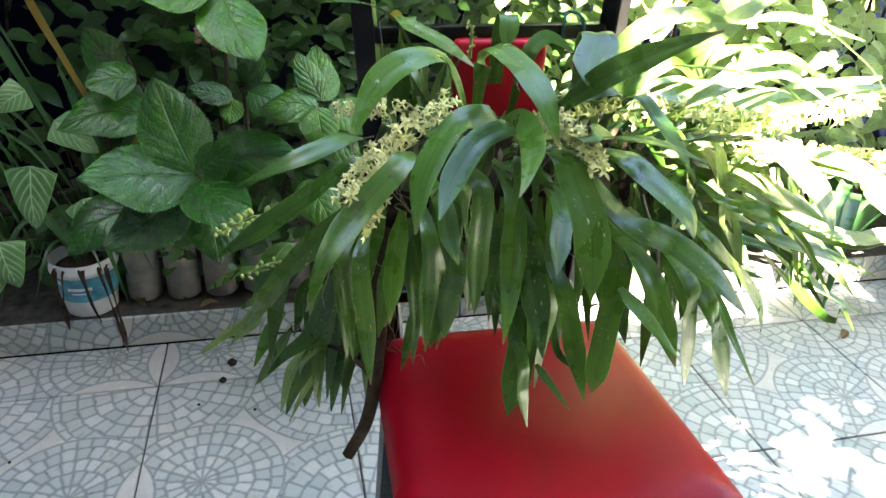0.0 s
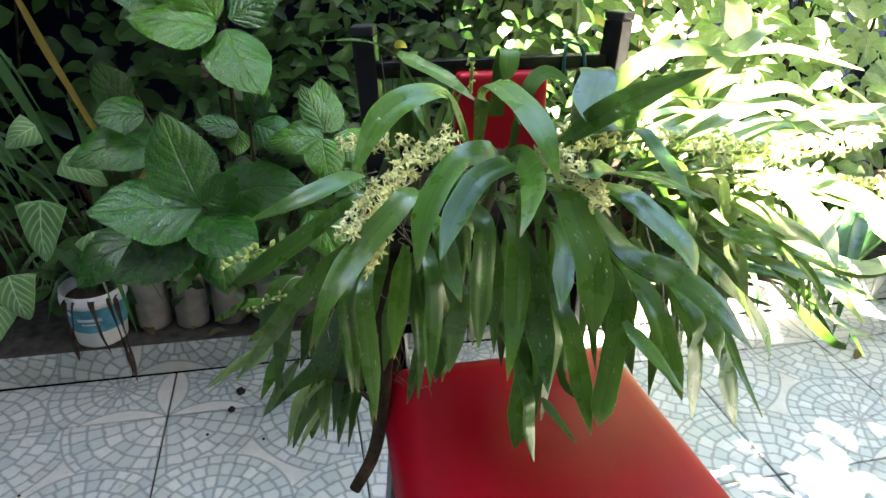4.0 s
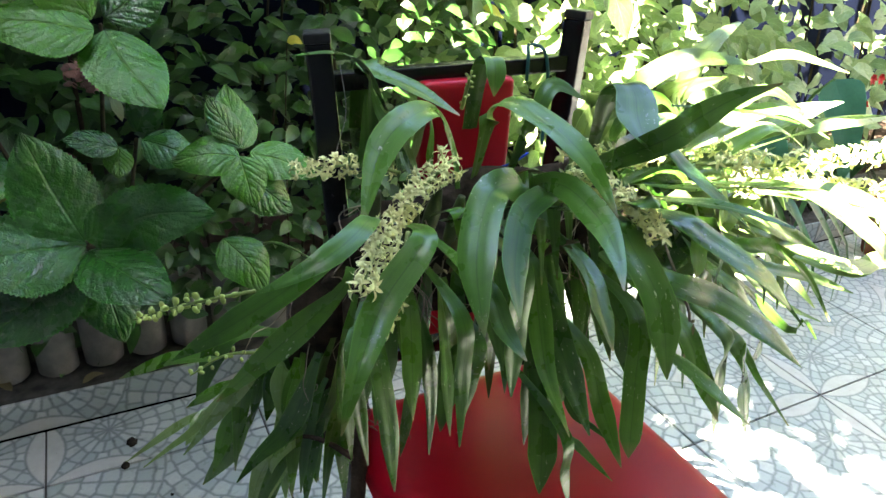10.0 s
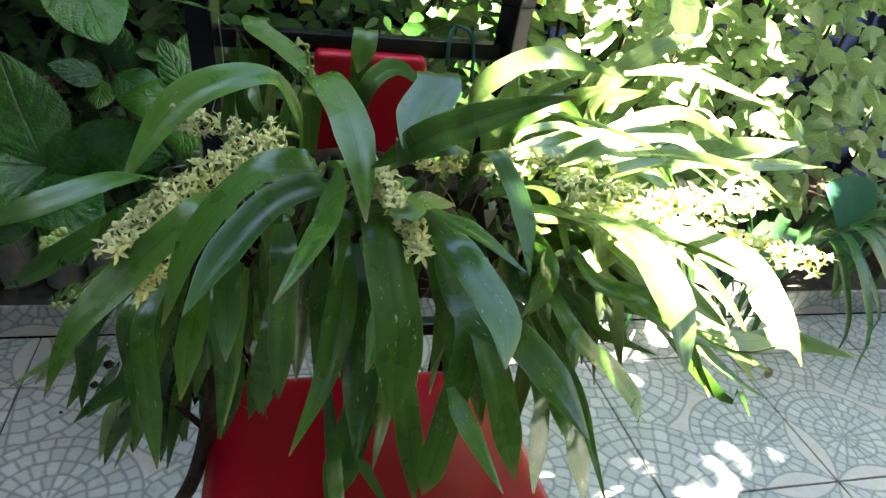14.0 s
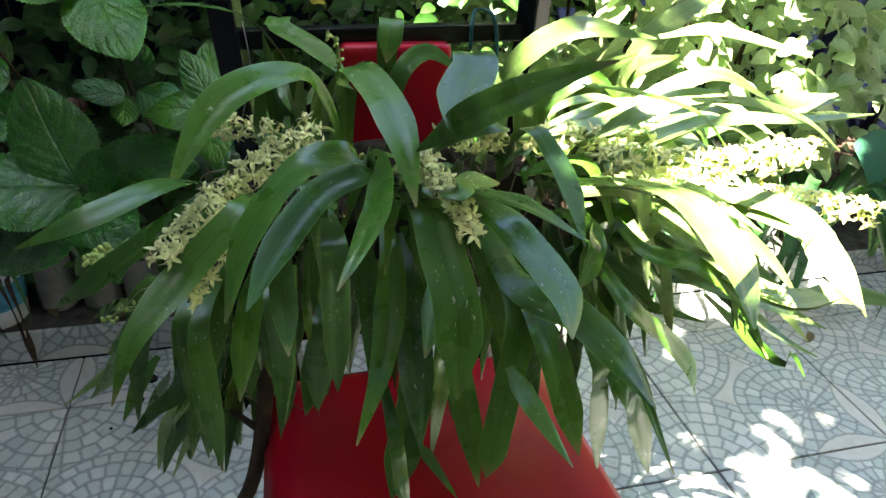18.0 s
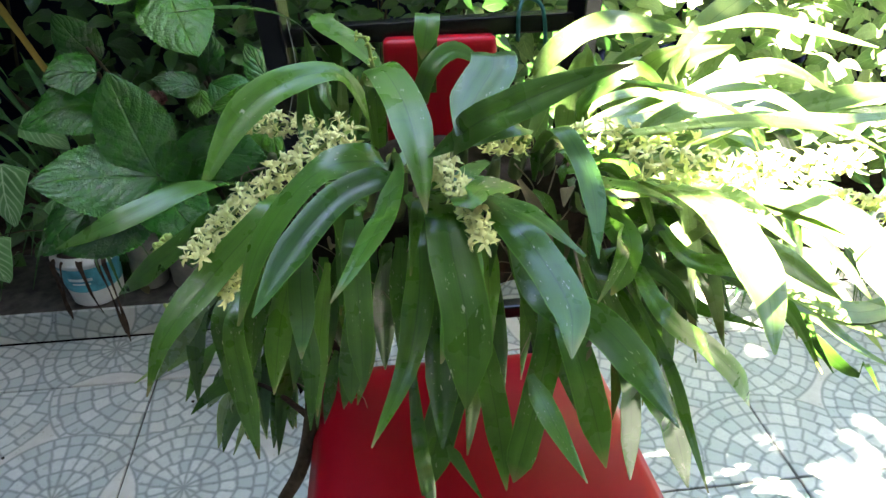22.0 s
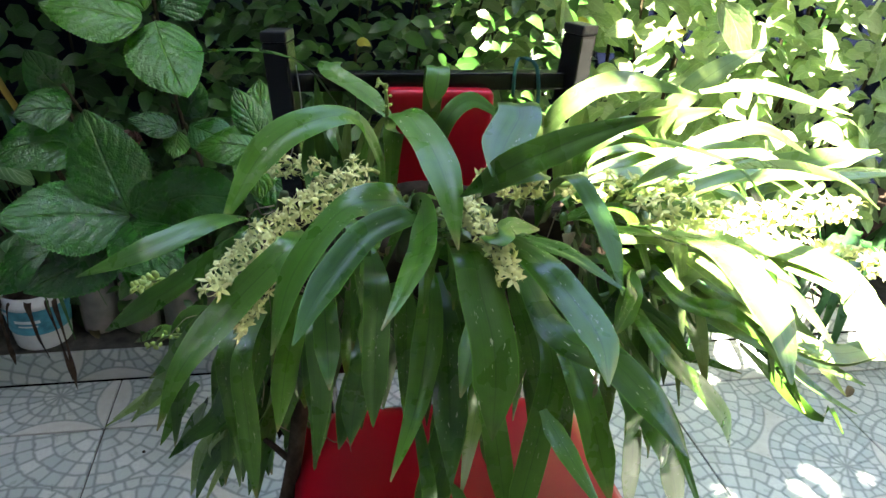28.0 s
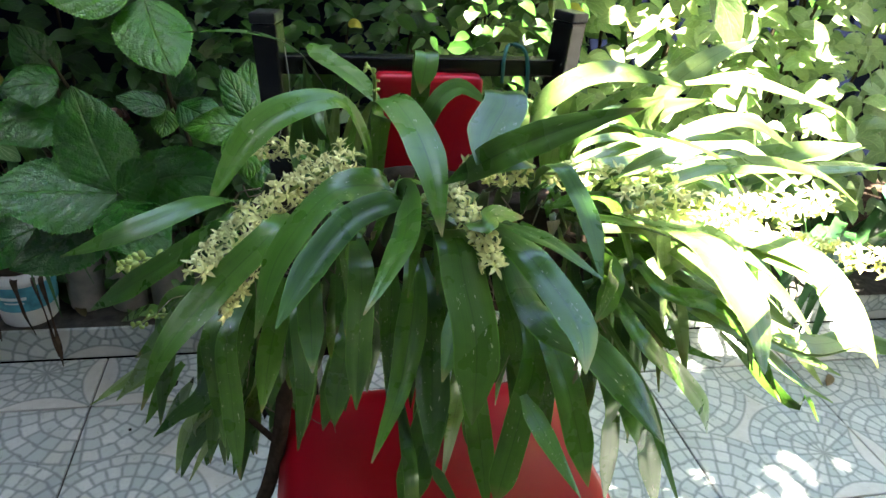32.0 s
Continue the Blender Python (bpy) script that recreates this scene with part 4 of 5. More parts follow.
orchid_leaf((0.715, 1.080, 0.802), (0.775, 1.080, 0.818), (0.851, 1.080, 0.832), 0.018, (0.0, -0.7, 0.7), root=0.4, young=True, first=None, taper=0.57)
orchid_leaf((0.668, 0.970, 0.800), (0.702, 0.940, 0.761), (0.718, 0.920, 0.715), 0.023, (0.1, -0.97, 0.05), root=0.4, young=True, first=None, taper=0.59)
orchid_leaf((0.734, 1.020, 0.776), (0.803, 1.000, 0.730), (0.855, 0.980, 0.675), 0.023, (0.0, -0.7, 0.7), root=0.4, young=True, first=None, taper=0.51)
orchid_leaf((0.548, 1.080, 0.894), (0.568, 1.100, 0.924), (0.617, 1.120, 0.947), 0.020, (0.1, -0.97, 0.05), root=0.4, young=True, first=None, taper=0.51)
orchid_leaf((0.259, 1.120, 0.901), (0.251, 1.140, 0.917), (0.243, 1.150, 0.948), 0.013, (0.1, -0.97, 0.05), root=0.4, first=None, taper=0.49)
orchid_leaf((0.231, 1.130, 0.859), (0.234, 1.140, 0.895), (0.238, 1.150, 0.936), 0.015, (0.1, -0.97, 0.05), root=0.4, first=None, taper=0.57)
orchid_leaf((0.264, 1.100, 0.877), (0.255, 1.100, 0.896), (0.247, 1.110, 0.914), 0.009, (0.1, -0.97, 0.05), root=0.4, first=None, taper=0.55)
orchid_leaf((0.276, 1.100, 0.870), (0.264, 1.100, 0.902), (0.263, 1.110, 0.920), 0.007, (0.1, -0.97, 0.05), root=0.4, young=True, first=None, taper=0.51)
orchid_leaf((0.286, 1.080, 0.878), (0.292, 1.090, 0.905), (0.294, 1.100, 0.923), 0.010, (0.1, -0.97, 0.05), root=0.4, first=None, taper=0.59)

# upright young leaves beside the backrest
for k in range(8):
    a = np.array([0.45 + 0.025 * k, 1.06 + rng.uniform(-0.03, 0.03), 0.86])
    s = rng.uniform(-0.02, 0.10)
    orchid_leaf(a, a + [s * 0.5, 0.01, 0.07], a + [s, rng.uniform(-0.05, 0.05), rng.uniform(0.06, 0.12)], rng.uniform(0.020, 0.030), (0.1, -0.9, 0.4), root=0.3, young=True)
# the sunny flank, sunlight put into the paler colour of most leaves
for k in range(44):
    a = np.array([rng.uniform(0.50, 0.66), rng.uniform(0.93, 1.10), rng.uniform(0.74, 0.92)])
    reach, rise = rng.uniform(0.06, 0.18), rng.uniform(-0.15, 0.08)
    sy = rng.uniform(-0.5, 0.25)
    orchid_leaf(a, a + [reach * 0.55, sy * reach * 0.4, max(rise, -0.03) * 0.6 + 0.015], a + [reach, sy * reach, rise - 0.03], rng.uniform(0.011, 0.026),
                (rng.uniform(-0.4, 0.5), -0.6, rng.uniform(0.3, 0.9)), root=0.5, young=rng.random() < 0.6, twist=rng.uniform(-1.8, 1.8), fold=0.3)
# the lower layer, dark leaves hanging in the shade of the large ones
for k in range(44):
    x = 0.20 + 0.44 * k / 43 + rng.uniform(-0.02, 0.02)
    a = np.array([x, rng.uniform(0.98, 1.07), rng.uniform(0.72, 0.80)])
    q = (x - 0.40) * 1.8 + rng.uniform(-0.6, 0.6)
    reach = rng.uniform(0.02, 0.09)
    drop = rng.uniform(0.10, 0.15) if x < 0.32 else rng.uniform(0.12, 0.21)
    d = np.array([math.sin(q), -math.cos(q), 0]) * reach
    strap_leaf([a, a + d * 0.6 + [0, 0, -drop * 0.45], a + d + [0, 0, -drop]], rng.uniform(0.016, 0.030), rng.uniform(0.3, 0.6), 0.3, lean=rng.uniform(-0.5, 0.5), face=(d[0] * 3 + rng.uniform(-0.5, 0.5), -0.95, rng.uniform(-0.2, 0.2)), root=False)
# more leaves hanging from the low root ball beside the seat
for k in range(13):
    a = np.array([0.10 + 0.15 * rng.random(), rng.uniform(1.10, 1.18), rng.uniform(0.50, 0.68)])
    q = rng.uniform(-2.0, 0.4)
    reach, drop = rng.uniform(0.03, 0.12), rng.uniform(0.08, 0.2)
    d = np.array([math.sin(q), -0.7 * math.cos(q), 0]) * reach
    orchid_leaf(a, a + d * 0.6 + [0, 0, -drop * 0.3], a + d + [0, 0, -drop], rng.uniform(0.020, 0.032), (rng.uniform(-0.6, 0.4), -0.9, rng.uniform(-0.3, 0.5)), root=0, first=None, twist=rng.uniform(-1.0, 1.0), taper=rng.uniform(0.35, 0.6), full=0.4)
# short leaves and shoots about the heart of the clump
for k in range(16):
    a = np.array([rng.uniform(0.25, 0.50), rng.uniform(0.97, 1.05), rng.uniform(0.82, 0.86)])
    q = rng.uniform(-1.1, 1.1)
    reach = rng.uniform(0.05, 0.11)
    d = np.array([math.sin(q), -math.cos(q), 0]) * reach
    orchid_leaf(a, a + d * 0.5 + [0, 0, rng.uniform(0.0, 0.03)], a + d + [0, 0, rng.uniform(-0.08, 0.0)], rng.uniform(0.012, 0.024), (0.3 * math.sin(q), -0.6, 0.7), root=0.5, twist=rng.uniform(-1, 1), taper=0.5)
# the offshoot low at the side of the chair
for k in range(11):
    a = np.array([0.13 + rng.uniform(-0.03, 0.04), 1.17 + rng.uniform(-0.03, 0.04), 0.55 + rng.uniform(-0.05, 0.08)])
    q = rng.uniform(-2.6, 1.0)
    reach = rng.uniform(0.03, 0.14)
    d = np.array([math.sin(q), -0.6 * math.cos(q), 0]) * reach
    orchid_leaf(a, a + d * 0.6 + [0, 0, 0.0], a + d + [0, 0, -rng.uniform(0.03, 0.17)], rng.uniform(0.022, 0.034), (rng.uniform(-0.5, 0.5), -0.7, rng.uniform(0.2, 0.9)), root=0, first=None, twist=rng.uniform(-1.2, 1.2), young=k % 3 == 0)


# root ball, pseudobulbs and roots
def root_mass():
    bm = bmesh.new()
    bmesh.ops.create_icosphere(bm, subdivisions=5, radius=1.0)
    for v in bm.verts:
        k = 1 + 0.28 * noise.noise(v.co * 2.3) + 0.12 * noise.noise(v.co * 7)
        v.co = Vector((v.co.x * 0.21 * k + 0.04, v.co.y * 0.06 * k + 0.055, v.co.z * 0.085 * k - 0.07))
    part("root_ball", bm, M["moss"], orchid, "dark fibrous root ball")
    bm = bmesh.new()
    bmesh.ops.create_icosphere(bm, subdivisions=4, radius=1.0)
    for v in bm.verts:
        k = 1 + 0.3 * noise.noise(v.co * 2.1 + Vector((4, 1, 2))) + 0.12 * noise.noise(v.co * 7)
        v.co = Vector((v.co.x * 0.05 * k - 0.165, v.co.y * 0.035 * k + 0.14, v.co.z * 0.15 * k - 0.25))
    part("root_ball", bm, M["moss"], orchid, "dark fibrous root ball hanging low")
    for k in range(34):
        a = np.array([rng.uniform(-0.15, 0.26), rng.uniform(-0.06, 0.02), rng.uniform(-0.06, 0.05)])
        d = np.array([rng.uniform(-0.6, 0.6), rng.uniform(-1, -0.2), rng.uniform(-0.9, 0.8)]) * rng.uniform(0.03, 0.07)
        vs, fs, uv = blade([a, a + d * 0.5 + [0, 0, 0.006], a + d], rng.uniform(0.006, 0.014), (rng.uniform(-0.6, 0.6), -0.5, 0.8), n=8, m=2, fold=0.4, rng=rng)
        put("sheath", mesh_of("sheath", vs, fs, M["dry_sheath" if k % 3 else "orchid"], uv), orchid, "dry papery leaf sheath" if k % 3 else "")
    for k in range(80):
        x = rng.uniform(-0.2, 0.30)
        a = np.array([x, rng.uniform(-0.03, 0.04), rng.uniform(-0.1, 0.02)])
        pts = [a]
        for _ in range(4):
            pts.append(pts[-1] + [rng.uniform(-0.025, 0.025), rng.uniform(-0.022, 0.012), rng.uniform(-0.04, 0.006)])
        tube("root", pts, [0.0009, 0.0006, 0.0004], M["root"], orchid, n=12, sides=5)
    for k in range(14):
        a = np.array([-0.18 + rng.uniform(-0.05, 0.06), 0.10 + rng.uniform(-0.03, 0.02), rng.uniform(-0.34, -0.13)])
        pts = [a]
        for _ in range(4):
            pts.append(pts[-1] + [rng.uniform(-0.02, 0.02), rng.uniform(-0.022, 0.008), rng.uniform(-0.03, 0.006)])
        tube("root", pts, [0.0008, 0.0006, 0.0004], M["root"], orchid, n=12, sides=5)
    for k in range(12):
        x = -0.16 + 0.34 * k / 11
        a = np.array([x, rng.uniform(-0.01, 0.03), rng.uniform(-0.05, -0.02)])
        tube("pseudobulb", [a, a + [0.004, -0.006, 0.03], a + [0.008, -0.01, 0.06]], [0.007, 0.009, 0.004], M["bulb"], orchid, n=8, sides=9)


root_mass()


# flowers: five narrow tepals and a lip
def flower_mesh(seed):
    """Five uneven tepals bent forward, a broad lip and a short stalk."""
    r = random.Random(seed)
    heap = Heap()
    for k in range(5):
        q = 2 * math.pi * k / 5 + 0.3 + r.uniform(-0.25, 0.25)
        d = np.array([math.cos(q), math.sin(q), 0.0])
        ln, up = r.uniform(0.0095, 0.0130), r.uniform(-0.003, 0.007)
        vs, fs, uv = sheet([d * 0.0006, d * ln * 0.55 + [0, 0, 0.0024], d * ln + [0, 0, up]], r.uniform(0.0032, 0.0044), (r.uniform(-0.4, 0.4), r.uniform(-0.4, 0.4), 1), n=4, fold=0.35)
        heap.add(vs, fs, uv)
    vs, fs, uv = sheet([(0, 0, 0.001), (0.001, -0.004, 0.0055), (0.0015, -0.009, 0.003)], 0.0075, (0, 0, 1), n=4, fold=-0.4)
    heap.add(vs, fs, uv)
    vs, fs = tube_data([(0, 0, -0.010), (0, 0, -0.004), (0, 0, 0.005)], [0.0008, 0.0012, 0.0022], 4, 5)
    heap.add(vs, fs)
    return heap.mesh("flower", M["flower"])


FLOWERS = [flower_mesh(k) for k in range(5)]


def bud_mesh():
    bm = bmesh.new()
    bmesh.ops.create_icosphere(bm, subdivisions=2, radius=0.0035)
    for v in bm.verts:
        v.co.z *= 1.6
    me = bpy.data.meshes.new("bud")
    bm.to_mesh(me)
    bm.free()
    me.polygons.foreach_set("use_smooth", np.full(len(me.polygons), True))
    me.materials.append(M["bud"])
    return me


BUD = bud_mesh()


def spray(pts, count, spread=0.017, me=None, name="flower", size=1.0, start=0.12):
    """A flower spike with its flowers as parts of it."""
    loc = [rel(q) for q in pts]
    stalk = tube("flower_spike", loc, [0.0024, 0.0018, 0.001], M["spike"], orchid, "", n=24, sides=6)
    p, t = sample(loc, 80)
    for k in range(count):
        f = start + (1 - start) * (k + rng.uniform(0, 0.8)) / count
        i = min(80, int(f * 80))
        q = k * 2.4 + rng.uniform(-0.4, 0.4)
        a = np.cross(t[i], (0.2, 0.1, 1.0))
        a /= np.linalg.norm(a)
        b = np.cross(a, t[i])
        d = a * math.cos(q) + b * math.sin(q)
        reach = spread * (1.05 - 0.35 * f) * rng.uniform(0.45, 1.25)
        o = Vector(p[i] + d * reach)
        out = Vector(d) + Vector((0, -0.45, 0.25))
        m = Matrix.Translation(o) @ out.to_track_quat("Z", "Y").to_matrix().to_4x4() @ Matrix.Rotation(rng.uniform(0, 6.28), 4, "Z") @ Matrix.Scale((0.84 if name == "flower" else 1.0) * size * rng.uniform(0.85, 1.2), 4)
        put(name, me or FLOWERS[k % 5], stalk, "", m)
    return stalk


spray([(0.300, 1.045, 0.888), (0.286, 1.030, 0.896), (0.239, 1.007, 0.878), (0.191, 0.974, 0.858), (0.145, 0.919, 0.834)], 74, 0.0125)
spray([(0.205, 0.955, 0.865), (0.192, 0.938, 0.842), (0.183, 0.930, 0.817), (0.164, 0.912, 0.795)], 26, 0.008)
spray([(0.26, 1.10, 0.86), (0.23, 1.14, 0.858), (0.191, 1.165, 0.850), (0.160, 1.19, 0.842)], 30, 0.011)
spray([(0.352, 0.94, 0.906), (0.358, 0.885, 0.917), (0.365, 0.856, 0.912), (0.374, 0.838, 0.903), (0.377, 0.822, 0.889)], 46, 0.0088, size=0.92)
spray([(0.40, 1.00, 0.90), (0.405, 0.93, 0.925), (0.425, 0.90, 0.93)], 24, 0.011)
spray([(0.566, 0.949, 0.875), (0.652, 0.907, 0.867), (0.689, 0.861, 0.877), (0.731, 0.815, 0.886)], 54, 0.011)
spray([(0.503, 0.914, 0.909), (0.539, 0.843, 0.929), (0.573, 0.807, 0.947), (0.604, 0.775, 0.964)], 44, 0.010)
spray([(0.47, 1.0, 0.89), (0.53, 0.965, 0.905), (0.60, 0.95, 0.905)], 24, 0.012)
spray([(0.10, 1.14, 0.72), (0.05, 1.18, 0.695), (0.014, 1.25, 0.65), (-0.03, 1.32, 0.60)], 30, 0.009, BUD, "bud", 1.0)
spray([(0.10, 1.10, 0.66), (0.06, 1.14, 0.64), (0.02, 1.17, 0.60)], 12, 0.008, BUD, "bud", 0.7)
spray([(0.30, 0.98, 0.885), (0.33, 0.955, 0.887), (0.37, 0.945, 0.878), (0.40, 0.94, 0.866)], 22, 0.006, BUD, "bud", 0.75)
spray([(0.31, 1.06, 0.94), (0.305, 1.04, 0.975), (0.295, 1.02, 0.985)], 12, 0.004, BUD, "bud", 0.42)

# the dark branch on which the plant grows
branch = thing("branch", (0.2, 1.12, 0.5), "dark bare branch under the orchid, broken at the end", "branch")
tube("limb", [(0.02, 0.02, 0.20), (0.012, -0.01, 0.06), (0.0, -0.05, -0.02), (-0.018, -0.083, -0.075), (-0.048, -0.10, -0.12)], [0.016, 0.014, 0.011, 0.010, 0.0085], M["bark"], branch, n=22, sides=10)
tube("twig", [(0.0, -0.05, -0.02), (-0.05, -0.03, 0.02), (-0.10, 0.0, 0.015)], [0.005, 0.003, 0.002], M["bark"], branch, n=10)

# ---- the planting bed ----
def broad_leaf(parent, a, b, c, width, mat="hydrangea", face=(0.1, -0.6, 0.8), shape=pointed_shape, fold=0.12, serrate=1, name="leaf", n=81, stalk=0.0, wave=0.02):
    o = np.asarray(parent.location)
    pts = [np.asarray(q, float) - o for q in (a, b, c)]
    vs, fs, uv = blade(pts, width, face, shape, n=n, m=14 if serrate else 6, fold=fold, curl=0.25, serrate=serrate, wave=wave, quilt=6.5 if serrate else 0, rng=rng)
    return put(name, mesh_of(name, vs, fs, M[mat], uv), parent)


hyd = thing("hydrangea", (-0.06, 1.72, CURB_Z), "hydrangea bush with large serrated quilted green leaves and faded pink heads", "hydrangea")
broad_leaf(hyd, (-0.078, 1.560, 0.606), (-0.175, 1.536, 0.622), (-0.265, 1.497, 0.636), 0.143)
broad_leaf(hyd, (-0.080, 1.562, 0.612), (-0.112, 1.592, 0.695), (-0.136, 1.615, 0.780), 0.128, face=(0.1, -0.8, 0.55))
broad_leaf(hyd, (-0.070, 1.590, 0.600), (0.024, 1.575, 0.636), (0.121, 1.530, 0.644), 0.119, face=(0.0, -0.7, 0.7))
broad_leaf(hyd, (-0.075, 1.550, 0.600), (-0.028, 1.455, 0.597), (0.025, 1.380, 0.580), 0.114, face=(0.15, -0.6, 0.75))
broad_leaf(hyd, (-0.076, 1.558, 0.614), (-0.040, 1.550, 0.640), (-0.004, 1.533, 0.673), 0.070, face=(0.1, -0.8, 0.55))
broad_leaf(hyd, (-0.090, 1.560, 0.590), (-0.180, 1.530, 0.525), (-0.254, 1.506, 0.491), 0.123)
broad_leaf(hyd, (-0.070, 1.650, 0.530), (-0.060, 1.580, 0.480), (-0.050, 1.540, 0.420), 0.108)
broad_leaf(hyd, (-0.012, 1.560, 0.935), (-0.086, 1.560, 0.950), (-0.158, 1.572, 0.953), 0.102, "hydrangea_young")
broad_leaf(hyd, (0.001, 1.587, 0.930), (0.020, 1.533, 0.892), (0.056, 1.462, 0.843), 0.111, "hydrangea_young")
broad_leaf(hyd, (-0.012, 1.593, 0.945), (-0.052, 1.589, 1.008), (-0.092, 1.580, 1.060), 0.090, "hydrangea_young", face=(0.2, -0.85, 0.5))
broad_leaf(hyd, (0.006, 1.610, 0.944), (0.059, 1.618, 0.976), (0.113, 1.612, 1.000), 0.094)
broad_leaf(hyd, (0.154, 1.459, 0.764), (0.109, 1.464, 0.771), (0.056, 1.480, 0.758), 0.070, "hydrangea_young")
broad_leaf(hyd, (0.165, 1.480, 0.768), (0.160, 1.515, 0.805), (0.157, 1.545, 0.852), 0.070, "hydrangea_young", face=(0.2, -0.9, 0.4))
broad_leaf(hyd, (0.150, 1.440, 0.772), (0.154, 1.416, 0.740), (0.158, 1.399, 0.704), 0.068, "hydrangea_young")
broad_leaf(hyd, (0.172, 1.470, 0.765), (0.218, 1.450, 0.752), (0.256, 1.405, 0.736), 0.073, "hydrangea_young")
broad_leaf(hyd, (0.160, 1.480, 0.770), (0.142, 1.490, 0.808), (0.120, 1.500, 0.850), 0.053)
broad_leaf(hyd, (-0.006, 1.690, 0.716), (-0.042, 1.690, 0.730), (-0.088, 1.685, 0.741), 0.055)
broad_leaf(hyd, (-0.004, 1.690, 0.715), (-0.009, 1.680, 0.694), (-0.013, 1.660, 0.672), 0.047, "hydrangea_young")
broad_leaf(hyd, (-0.178, 1.686, 0.756), (-0.222, 1.685, 0.760), (-0.268, 1.665, 0.752), 0.090)
broad_leaf(hyd, (0.150, 1.440, 0.740), (0.185, 1.425, 0.715), (0.220, 1.415, 0.680), 0.082)
broad_leaf(hyd, (-0.240, 1.900, 0.720), (-0.270, 1.880, 0.760), (-0.300, 1.870, 0.820), 0.087, face=(0.2, -0.9, 0.4))
broad_leaf(hyd, (0.025, 1.620, 0.765), (0.040, 1.610, 0.805), (0.045, 1.610, 0.840), 0.057)
broad_leaf(hyd, (0.030, 1.620, 0.750), (0.075, 1.600, 0.735), (0.110, 1.590, 0.710), 0.077)
broad_leaf(hyd, (-0.100, 1.760, 0.930), (-0.170, 1.740, 0.985), (-0.250, 1.730, 1.000), 0.113)
broad_leaf(hyd, (-0.060, 1.760, 0.980), (-0.090, 1.740, 1.060), (-0.130, 1.720, 1.130), 0.113)
broad_leaf(hyd, (0.040, 1.740, 1.000), (0.060, 1.700, 1.070), (0.040, 1.660, 1.130), 0.113)
broad_leaf(hyd, (0.120, 1.480, 0.620), (0.150, 1.440, 0.590), (0.170, 1.420, 0.540), 0.082, "hydrangea_young")
broad_leaf(hyd, (-0.160, 1.700, 0.680), (-0.240, 1.680, 0.700), (-0.330, 1.660, 0.670), 0.113)
broad_leaf(hyd, (-0.200, 1.690, 0.500), (-0.290, 1.640, 0.480), (-0.350, 1.620, 0.420), 0.113)
broad_leaf(hyd, (0.268, 1.320, 0.606), (0.273, 1.295, 0.568), (0.276, 1.283, 0.526), 0.058, "mottled_leaf", face=(0.1, -0.95, 0.3))
tube("stem", [(0.25, 0.30, 0.0), (0.30, 0.05, 0.35), (0.328, -0.40, 0.514)], [0.004, 0.003, 0.0015], M["green_stem"], hyd, n=14)
for pts in (((0.0, 0.38, 0.0), (-0.02, 0.22, 0.3), (-0.017, -0.155, 0.515)), ((0.02, 0.38, 0.0), (0.03, 0.2, 0.5), (0.058, -0.125, 0.845)),
            ((0.05, 0.38, 0.0), (0.16, 0.15, 0.4), (0.218, -0.265, 0.675)), ((-0.03, 0.38, 0.0), (-0.1, 0.22, 0.4), (-0.135, 0.0, 0.70)),
            ((0.0, 0.38, 0.0), (0.06, 0.2, 0.4), (0.082, -0.10, 0.66)), ((0.0, 0.4, 0.0), (0.0, 0.25, 0.6), (0.02, 0.03, 1.05))):
    tube("stem", pts, [0.006, 0.005, 0.003], M["stem"], hyd, n=14)


def old_head(at, r):
    heap = Heap()
    for k in range(70):
        d = np.array([rng.gauss(0, 1), rng.gauss(0, 1), rng.gauss(0, 1)])
        d /= np.linalg.norm(d)
        e = np.cross(d, (0.3, 0.5, 0.8))
        e /= np.linalg.norm(e)
        o = d * r * rng.uniform(0.6, 1)
        vs, fs, uv = sheet([o, o + e * 0.006, o + e * 0.013 + d * 0.003], 0.012, d, n=3)
        heap.add(vs, fs, uv)
    put("flower_head", heap.mesh("flower_head", M["pink"]), hyd, "faded brownish old flower head", Matrix.Translation(np.asarray(at) - np.asarray(hyd.location)))


old_head((-0.05, 1.75, 0.83), 0.022)
old_head((-0.02, 1.74, 0.815), 0.016)
old_head((-0.09, 1.70, 0.70), 0.013)

